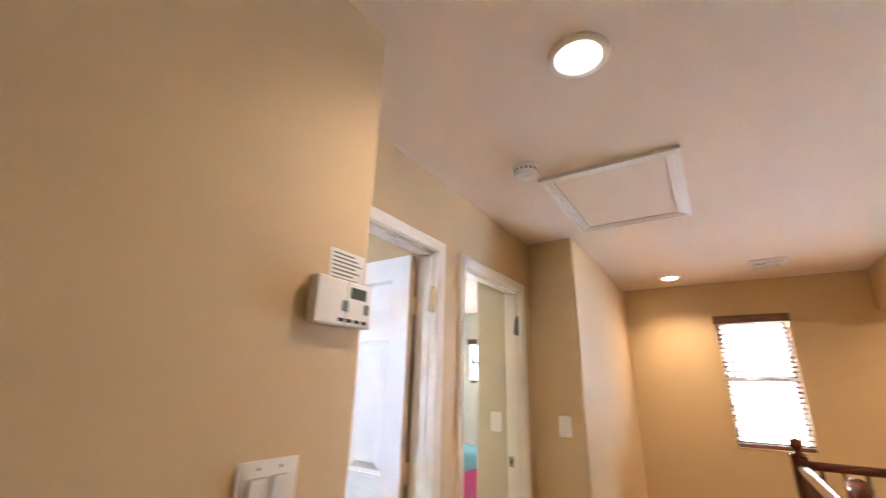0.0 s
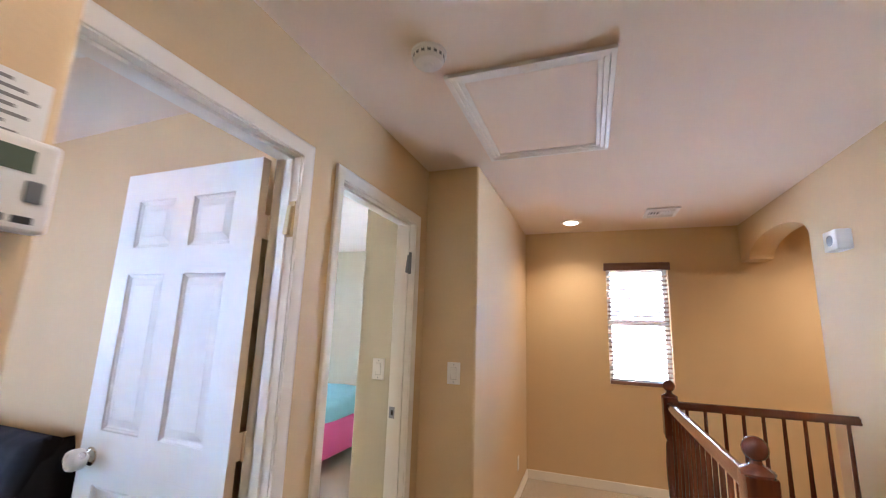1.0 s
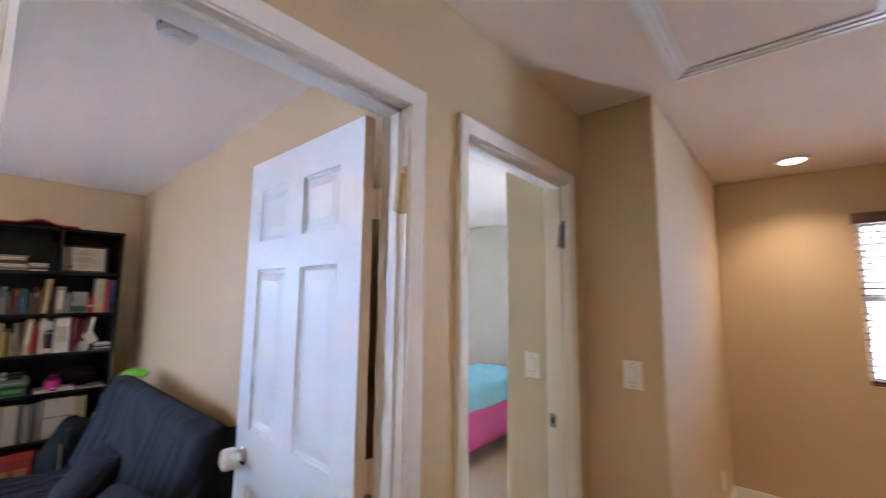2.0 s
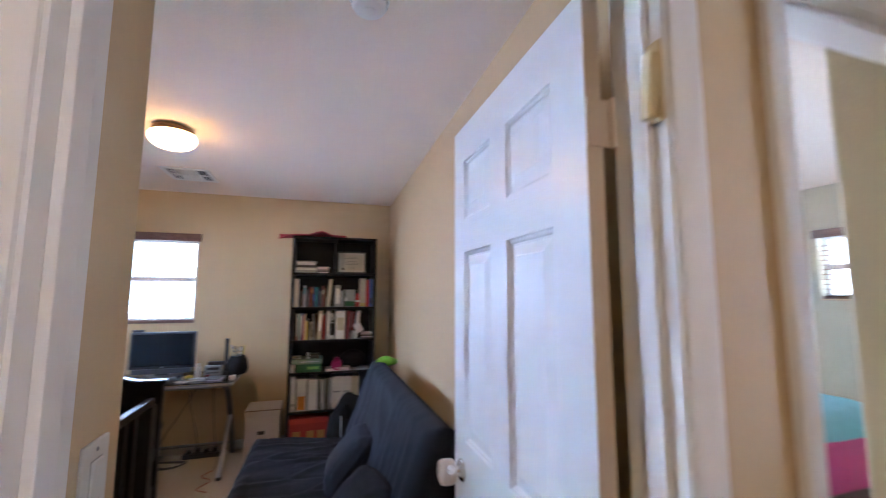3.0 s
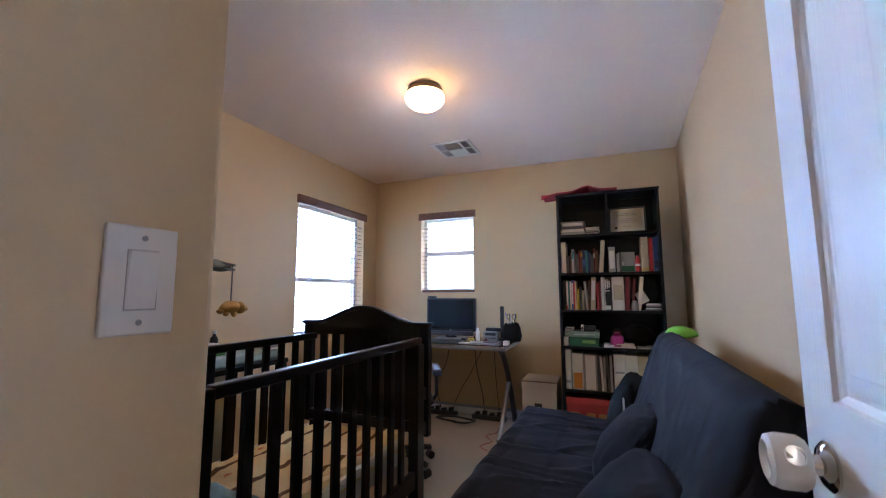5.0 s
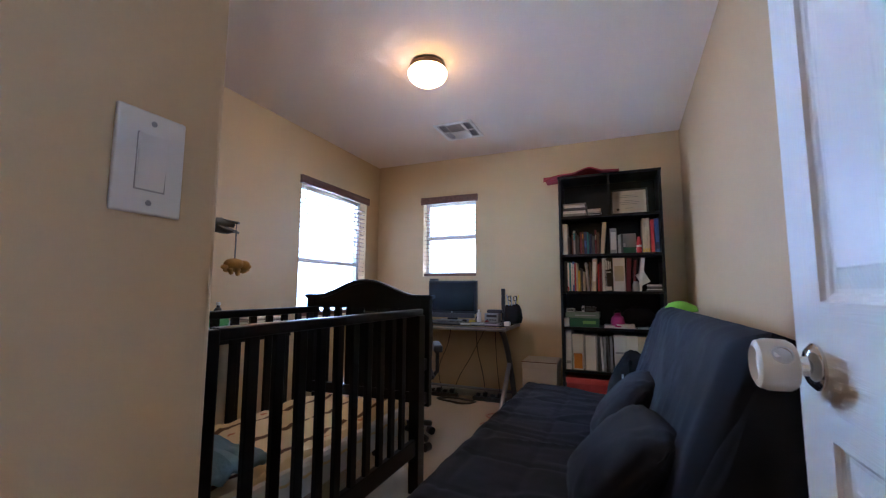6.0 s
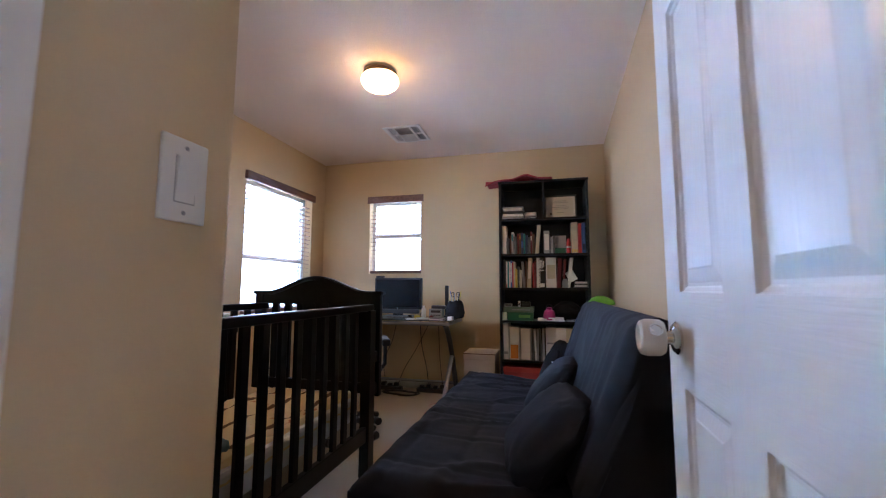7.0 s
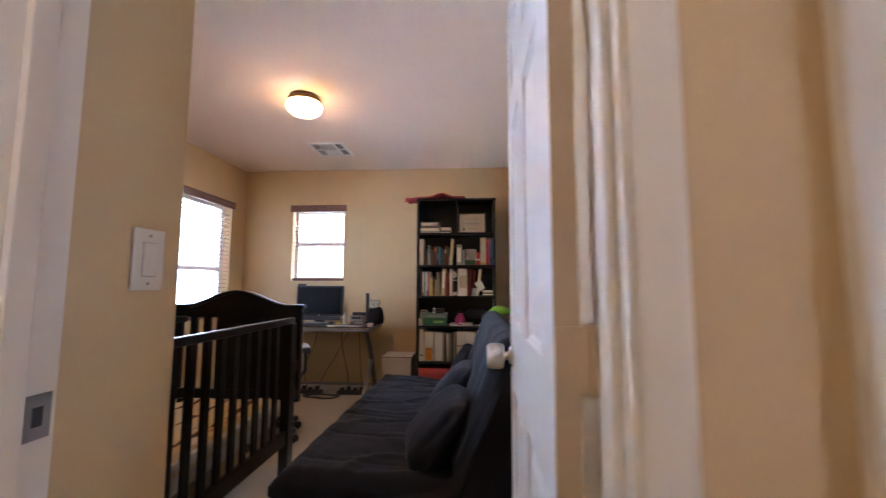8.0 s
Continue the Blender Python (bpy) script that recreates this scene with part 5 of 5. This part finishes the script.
def cable(name, pts, label, r=0.0035, color=None):
    root = thing(name, (0, 0, 0), label, "cable", "cables")
    p = [Vector(q) for q in pts]
    fine = []
    for i in range(len(p) - 1):
        a, b, c, d = p[max(i - 1, 0)], p[i], p[i + 1], p[min(i + 2, len(p) - 1)]
        for k in range(7):
            t = k / 7
            fine.append(0.5 * ((2 * b) + (c - a) * t + (2 * a - 5 * b + 4 * c - d) * t * t + (3 * b - a - 3 * c + d) * t ** 3))
    fine.append(p[-1])
    bm = bmesh.new()
    tube(bm, fine, r, 6)
    part("cord", bm, color or M_DARKPL, root, smooth=True)


cable("monitor_cable", [(-4.93, 0.10, 0.80), (-4.97, 0.09, 0.72), (-4.96, 0.05, 0.5), (-4.97, -0.05, 0.25), (-4.93, 0.02, 0.012), (-4.85, 0.15, 0.006)], "black cable hanging behind the desk")
cable("power_cable", [(-4.95, 0.36, 0.78), (-4.98, 0.34, 0.70), (-4.95, 0.37, 0.45), (-4.96, 0.42, 0.22), (-4.92, 0.46, 0.012), (-4.84, 0.50, 0.006)], "black cable hanging behind the desk", 0.0045)
cable("phone_cable", [(-4.96, 0.46, 0.76), (-4.98, 0.44, 0.68), (-4.97, 0.30, 0.40), (-4.96, 0.18, 0.2), (-4.90, 0.12, 0.008)], "thin dark cable looping behind the desk")
cable("speaker_cable", [(-4.96, 0.55, 0.76), (-4.97, 0.54, 0.70), (-4.95, 0.56, 0.35), (-4.90, 0.60, 0.10), (-4.80, 0.64, 0.006), (-4.55, 0.66, 0.006)], "thin dark cable hanging to the floor")
coil = [(-4.76 + 0.07 * math.cos(a) + 0.01 * math.sin(3 * a), 0.22 + (0.16 + 0.012 * a / 6) * math.sin(a), 0.006 + 0.0045 * a / 6.28) for a in np.linspace(0, 19, 40)]
cable("coiled_cable", coil, "black cable coiled loosely on the carpet", 0.005)
cable("red_cable", [(-4.55, 0.66, 0.006), (-4.45, 0.60, 0.006), (-4.35, 0.68, 0.006), (-4.22, 0.62, 0.006), (-4.15, 0.70, 0.006)], "thin red cable on the carpet", 0.0025, M_RED)
for y in (0.02, 0.50):
    ps = thing("power_strip", (-4.90, y, 0), "black power strip by the baseboard", "power strip", "power strips")
    boxpart("body", (-0.03, 0.03, -0.16, 0.16, 0, 0.04), M_DARKPL, ps, 0.005)
    for k in range(4):
        boxpart("plug", (-0.02, 0.02, -0.13 + k * 0.07, -0.09 + k * 0.07, 0.04, 0.065 + 0.012 * (k % 2)), M_DARKPL, ps, 0.003)

# file box between desk and bookcase
fb = thing("file_box", (-4.62, 1.03, 0), "beige cardboard file box with a lid", "box")
M_CARD = material("pale_card", (0.52, 0.46, 0.41), 0.75, vary=0.08)
boxpart("body", (-0.32, 0, -0.158, 0.125, 0, 0.41), M_CARD, fb, 0.004)
boxpart("lid", (-0.325, 0.004, -0.163, 0.130, 0.385, 0.440), M_CARD, fb, 0.004)
boxpart("hand_hole", (-0.0005, 0.0012, -0.055, 0.005, 0.232, 0.262), M_DARKPL, fb)
boxpart("lid_shadow_line", (0.0035, 0.0060, -0.163, 0.130, 0.434, 0.441), paint(BROWN), fb)

# backpack and toys beyond the futon
bp = thing("backpack", pose(-4.24, 1.74, 0, 0, 0, 20), "black backpack slumped before the bookcase", "backpack")
bm = bmesh.new()
bmesh.ops.create_uvsphere(bm, u_segments=28, v_segments=18, radius=1)
for v in bm.verts:
    c = v.co
    k = 1 + 0.12 * noise.noise(c * 2.2) + 0.04 * noise.noise(c * 7)
    v.co = Vector((c.x * 0.15 * k, c.y * 0.19 * k, 0.31 + c.z * 0.31 * (1 - 0.10 * abs(c.x)) * k))
    v.co.z = max(v.co.z, 0)
part("bag", bm, M_NYLON, bp, smooth=True)
bm = cushion_mesh(0.11, 0.13, 0.06, 8.1)
bm.transform(Matrix.Translation((0.14, 0, 0.26)) @ Matrix.Rotation(radians(90), 4, "Y"))
part("front_pocket", bm, M_NYLON, bp, smooth=True)
for y in (-0.09, 0.09):
    bm = bmesh.new()
    tube(bm, [(0.12 - 0.02 * math.cos(a), y, 0.42 + 0.16 * math.sin(a)) for a in np.linspace(-1.2, 1.9, 12)], 0.012, 8)
    part("strap", bm, M_NYLON, bp, smooth=True)
bm = bmesh.new()
tube(bm, [(0.165, -0.16 + 0.0 * a, 0.50 - 0.17 * a) for a in np.linspace(0, 1, 6)], 0.006, 6)
part("zip_strip", bm, paint(WHITE), bp, "white webbing strip")
toy = thing("plush_toy", pose(-4.10, 1.86, 0, 0, 0, 0), "small plush toy in orange and lime cloth", "plush toy")
bm = bmesh.new()
lathe(bm, [(0.05, 0), (0.075, 0.02), (0.08, 0.25), (0.06, 0.46), (0.035, 0.52)] + [(0.055 * math.sin(a) + 0.004, 0.58 - 0.06 * math.cos(a)) for a in np.linspace(0.6, 2.2, 6)] + [(0.05, 0.62), (0.03, 0.66), (0.004, 0.68)], segs=16)
for v in bm.verts:
    v.co += 0.008 * noise.noise_vector(v.co * 14)
part("body", bm, paint((0.45, 0.20, 0.10)), toy, smooth=True)
bm = bmesh.new()
lathe(bm, [(0.058, 0.615), (0.064, 0.625), (0.05, 0.665), (0.02, 0.69), (0.003, 0.70)], segs=16)
part("cap", bm, paint((0.42, 0.55, 0.08)), toy, smooth=True)
cloth = thing("lime_cap", pose(-3.84, 1.965, 0.915, 0, 0, 10), "lime green cloth cap on the futon back", "cap")
bm = bmesh.new()
lathe(bm, [(0.085, 0.0), (0.09, 0.008), (0.082, 0.03), (0.058, 0.052), (0.025, 0.064), (0.003, 0.066)], segs=22)
for v in bm.verts:
    v.co.x *= 0.75
    v.co += 0.010 * noise.noise_vector(v.co * 13)
part("crown", bm, paint((0.20, 0.50, 0.03), 0.8), cloth, smooth=True)

# office chair behind the crib
ch = thing("office_chair", pose(-3.66, 0.20, 0, 0, 0, 28), "black office chair on a five-star base", "office chair")
bm = bmesh.new()
cyl(bm, (0, 0, 0.08), (0, 0, 0.40), 0.028)
part("gas_lift", bm, M_DARKPL, ch, smooth=True)
for k in range(5):
    a = 2 * math.pi * k / 5 + 0.80
    bm = bmesh.new()
    tube(bm, [(0.02 * math.cos(a), 0.02 * math.sin(a), 0.115), (0.15 * math.cos(a), 0.15 * math.sin(a), 0.105), (0.27 * math.cos(a), 0.27 * math.sin(a), 0.075)], 0.020, 8)
    leg = part("base_leg", bm, M_DARKPL, ch, smooth=True)
    bm = bmesh.new()
    x, y = 0.27 * math.cos(a), 0.27 * math.sin(a)
    cyl(bm, (x - 0.022 * math.sin(a), y + 0.022 * math.cos(a), 0.027), (x + 0.022 * math.sin(a), y - 0.022 * math.cos(a), 0.027), 0.027, segs=14)
    part("caster", bm, M_DARKPL, leg, smooth=True)
bm = cushion_mesh(0.24, 0.25, 0.055, 3.3, power=4)
bm.transform(Matrix.Translation((0, 0, 0.455)))
part("seat", bm, M_DARKPL, ch, smooth=True)
bm = cushion_mesh(0.24, 0.22, 0.045, 4.4, power=4)
bm.transform(Matrix.Translation((0.25, 0, 0.74)) @ Matrix.Rotation(radians(82), 4, "Y"))
part("backrest", bm, M_DARKPL, ch, smooth=True)
for y in (-0.27, 0.27):
    bm = bmesh.new()
    tube(bm, [(0.05, y * 0.85, 0.43), (0.05, y, 0.48), (0.06, y, 0.62)], 0.014, 8)
    arm = part("arm_post", bm, M_DARKPL, ch, smooth=True)
    bm = bmesh.new()
    box(bm, -0.11, 0.14, y - 0.03, y + 0.03, 0.615, 0.665, 0.015, 3)
    part("arm_pad", bm, M_DARKPL, arm, smooth=True)
bm = bmesh.new()
cyl(bm, (0, 0, 0.38), (0, 0, 0.415), 0.09)
part("seat_plate", bm, M_DARKPL, ch)

# changing table behind the crib, under the wall beside the window
tb = thing("changing_table", (-2.75, -0.56, 0), "low table with a pale blue pad behind the crib", "changing table")
M_PAD = material("pale_pad", (0.38, 0.50, 0.52), 0.7, vary=0.08)
boxpart("top", (-0.42, 0.42, -0.24, 0.24, 0.74, 0.77), M_ESPRESSO, tb, 0.004)
for x in (-0.39, 0.39):
    for y in (-0.21, 0.21):
        boxpart("leg", (x - 0.025, x + 0.025, y - 0.025, y + 0.025, 0, 0.74), M_ESPRESSO, tb, 0.003)
bm = bmesh.new()
box(bm, -0.38, 0.38, -0.20, 0.20, 0.7705, 0.83, 0.02, 3)
part("pad", bm, M_PAD, tb, "pale blue padded mat", True)

for x, y, r, h, c, lab in ((-2.80, -0.53, 0.022, 0.13, BLACK, "dark bottle on the changing pad"), (-2.74, -0.58, 0.026, 0.17, DGREY, "tall grey bottle on the changing pad")):
    lo = thing("lotion_bottle", (x, y, 0.8302), lab, "bottle", "lotion bottles")
    bm = bmesh.new()
    lathe(bm, [(r * 0.92, 0), (r, 0.004), (r, h * 0.62), (r * 0.8, h * 0.72), (r * 0.38, h * 0.78), (r * 0.38, h * 0.86)], segs=18)
    part("body", bm, paint(c, 0.3), lo, smooth=True)
    bm = bmesh.new()
    lathe(bm, [(r * 0.5, h * 0.86), (r * 0.55, h * 0.88), (r * 0.5, h * 0.98), (r * 0.3, h)], segs=16)
    part("cap", bm, paint(WHITE, 0.4), lo, smooth=True)
wp = thing("wipes_box", (-2.70, -0.47, 0.8302), "green and white box of wipes on the pad", "box")
boxpart("body", (-0.09, 0.09, -0.05, 0.05, 0, 0.06), paint((0.10, 0.30, 0.08)), wp, 0.008)
boxpart("lid", (-0.06, 0.06, -0.035, 0.035, 0.06, 0.068), paint(WHITE), wp, 0.003)
for x, lab in ((-3.02, "white folded cloth on the pad"), (-3.10, "pale folded cloth on the pad")):
    fc = thing("folded_cloth", (x, -0.50 - (x + 3.02), 0.8302), lab, "cloth", "folded cloths")
    for i in range(3):
        boxpart("fold", (-0.05, 0.05, -0.07, 0.07, i * 0.012, i * 0.012 + 0.0115), paint((WHITE, GREY, WHITE)[i]), fc, 0.005)

# mobile over the crib
mb = thing("crib_mobile", (-2.12, -0.11, 0.943), "crib mobile with hanging yellow plush shapes", "mobile")
boxpart("clamp", (-0.03, 0.03, -0.035, 0.035, 0.0, 0.05), M_GREYPL, mb, 0.006)
bm = bmesh.new()
tube(bm, [(0, -0.02, 0.04), (0, -0.03, 0.20), (0, -0.02, 0.36), (0, 0.06, 0.44), (0, 0.22, 0.44), (0, 0.30, 0.42)], 0.010, 8)
part("arm", bm, M_GREYPL, mb, smooth=True)
bm = bmesh.new()
lathe(bm, [(0.045, 0.34), (0.05, 0.36), (0.05, 0.40), (0.02, 0.43)], Matrix.Translation((0, 0.30, 0)), 16)
part("hub", bm, M_GREYPL, mb, smooth=True)
M_LEAF = material("mobile_cloth", (0.16, 0.15, 0.13), 0.85, vary=0.12)
M_PLUSH = material("yellow_plush", (0.52, 0.27, 0.06), 0.9, bump=0.6, scale=120, vary=0.15)
for k in range(4):
    a = math.pi / 2 * k + 0.08
    c, d = math.cos(a), math.sin(a)
    bm = bmesh.new()
    tube(bm, [(0.04 * -c, 0.30 - 0.04 * d, 0.36), (-0.10 * c, 0.30 - 0.10 * d, 0.345), (-0.195 * c, 0.30 - 0.195 * d, 0.325)], 0.005, 6)
    part("spoke", bm, M_LEAF, mb, smooth=True)
    # a cloth leaf draped on the spoke
    bm = bmesh.new()
    side = Vector((d, -c, 0))
    grid = []
    for i in range(9):
        u = i / 8
        mid = Vector((-(0.05 + 0.125 * u) * c, 0.30 - (0.05 + 0.125 * u) * d, 0.362 - 0.032 * u))
        wdt = 0.045 * math.sin(math.pi * (0.12 + 0.85 * u))
        grid.append([bm.verts.new(mid + side * wdt * s - Vector((0, 0, 0.6 * wdt * abs(s) ** 1.5 + 0.004 * math.sin(9 * u)))) for s in (-1, -0.5, 0, 0.5, 1)])
    for p, q in zip(grid, grid[1:]):
        for i in range(4):
            bm.faces.new((p[i], p[i + 1], q[i + 1], q[i]))
    lf = part("cloth_leaf", bm, M_LEAF, mb, smooth=True)
    lf.modifiers.new("thick", "SOLIDIFY").thickness = 0.003
    bm = bmesh.new()
    tip = Vector((-0.185 * c, 0.30 - 0.185 * d, 0.326))
    cyl(bm, tip, tip - Vector((0, 0, 0.13)), 0.0016, segs=6)
    part("string", bm, M_LEAF, mb)
    bm = bmesh.new()
    for o, r in (((0, 0, 0), (0.040, 0.022, 0.020)), ((-0.038, 0.004, -0.004), (0.021, 0.019, 0.019)), ((-0.060, 0.004, -0.006), (0.008, 0.009, 0.008)), ((0.038, 0, -0.012), (0.014, 0.010, 0.009)), ((-0.016, 0, -0.022), (0.009, 0.011, 0.012)), ((0.016, 0, -0.020), (0.009, 0.011, 0.010))):
        bmesh.ops.create_uvsphere(bm, u_segments=14, v_segments=9, radius=1, matrix=Matrix.LocRotScale(tip + Vector((0, 0, -0.146)) + Vector(o), None, r))
    part("plush_shape", bm, M_PLUSH, mb, "small yellow plush shape", True)

# teal blanket bunched at the foot of the crib
bl = thing("crib_blanket", (-2.05, 0.30, 0.425), "teal and cream blanket bunched in the crib", "blanket")
bm = bmesh.new()
grid = [[bm.verts.new((-0.16 + 0.32 * i / 20, -0.2 + 0.40 * j / 20, 0.03 + 0.05 * math.sin(math.pi * i / 20) * math.sin(math.pi * j / 20) + 0.022 * noise.noise((i * 0.4, j * 0.25, 7)))) for j in range(21)] for i in range(21)]
for i in range(20):
    for j in range(20):
        bm.faces.new((grid[i][j], grid[i + 1][j], grid[i + 1][j + 1], grid[i][j + 1]))
part("cloth", bm, material("teal_blanket", (0.13, 0.21, 0.24), 0.9, bump=0.5, scale=90, vary=0.25, stain=14), bl, smooth=True).modifiers.new("thick", "SOLIDIFY").thickness = 0.03

# ---- second bedroom ----
bed = thing("pink_bed", (-2.55, 4.10, 0), "pink upholstered bed with aqua bedding", "bed")
boxpart("base", (-1.0, 0, 0, 1.60, 0.12, 0.46), M_PINK, bed, 0.02, segs=3)
for x in (-0.93, -0.07):
    for y in (0.07, 1.53):
        boxpart("foot", (x - 0.03, x + 0.03, y - 0.03, y + 0.03, 0, 0.125), M_BLACK, bed, 0.004)
bm = bmesh.new()
grid = []
for i in range(25):
    r = []
    for j in range(21):
        u, v = i / 24, j / 20
        e = min(u, 1 - u, v, 1 - v)
        r.append(bm.verts.new((-0.995 + 0.99 * u, 0.005 + 1.59 * v, 0.46 + 0.17 * min(1, (e / 0.10)) ** 0.5 + 0.02 * noise.noise((u * 6, v * 6, 2)))))
    grid.append(r)
for i in range(24):
    for j in range(20):
        bm.faces.new((grid[i][j], grid[i + 1][j], grid[i + 1][j + 1], grid[i][j + 1]))
part("comforter", bm, M_AQUA, bed, "puffy aqua comforter", True)
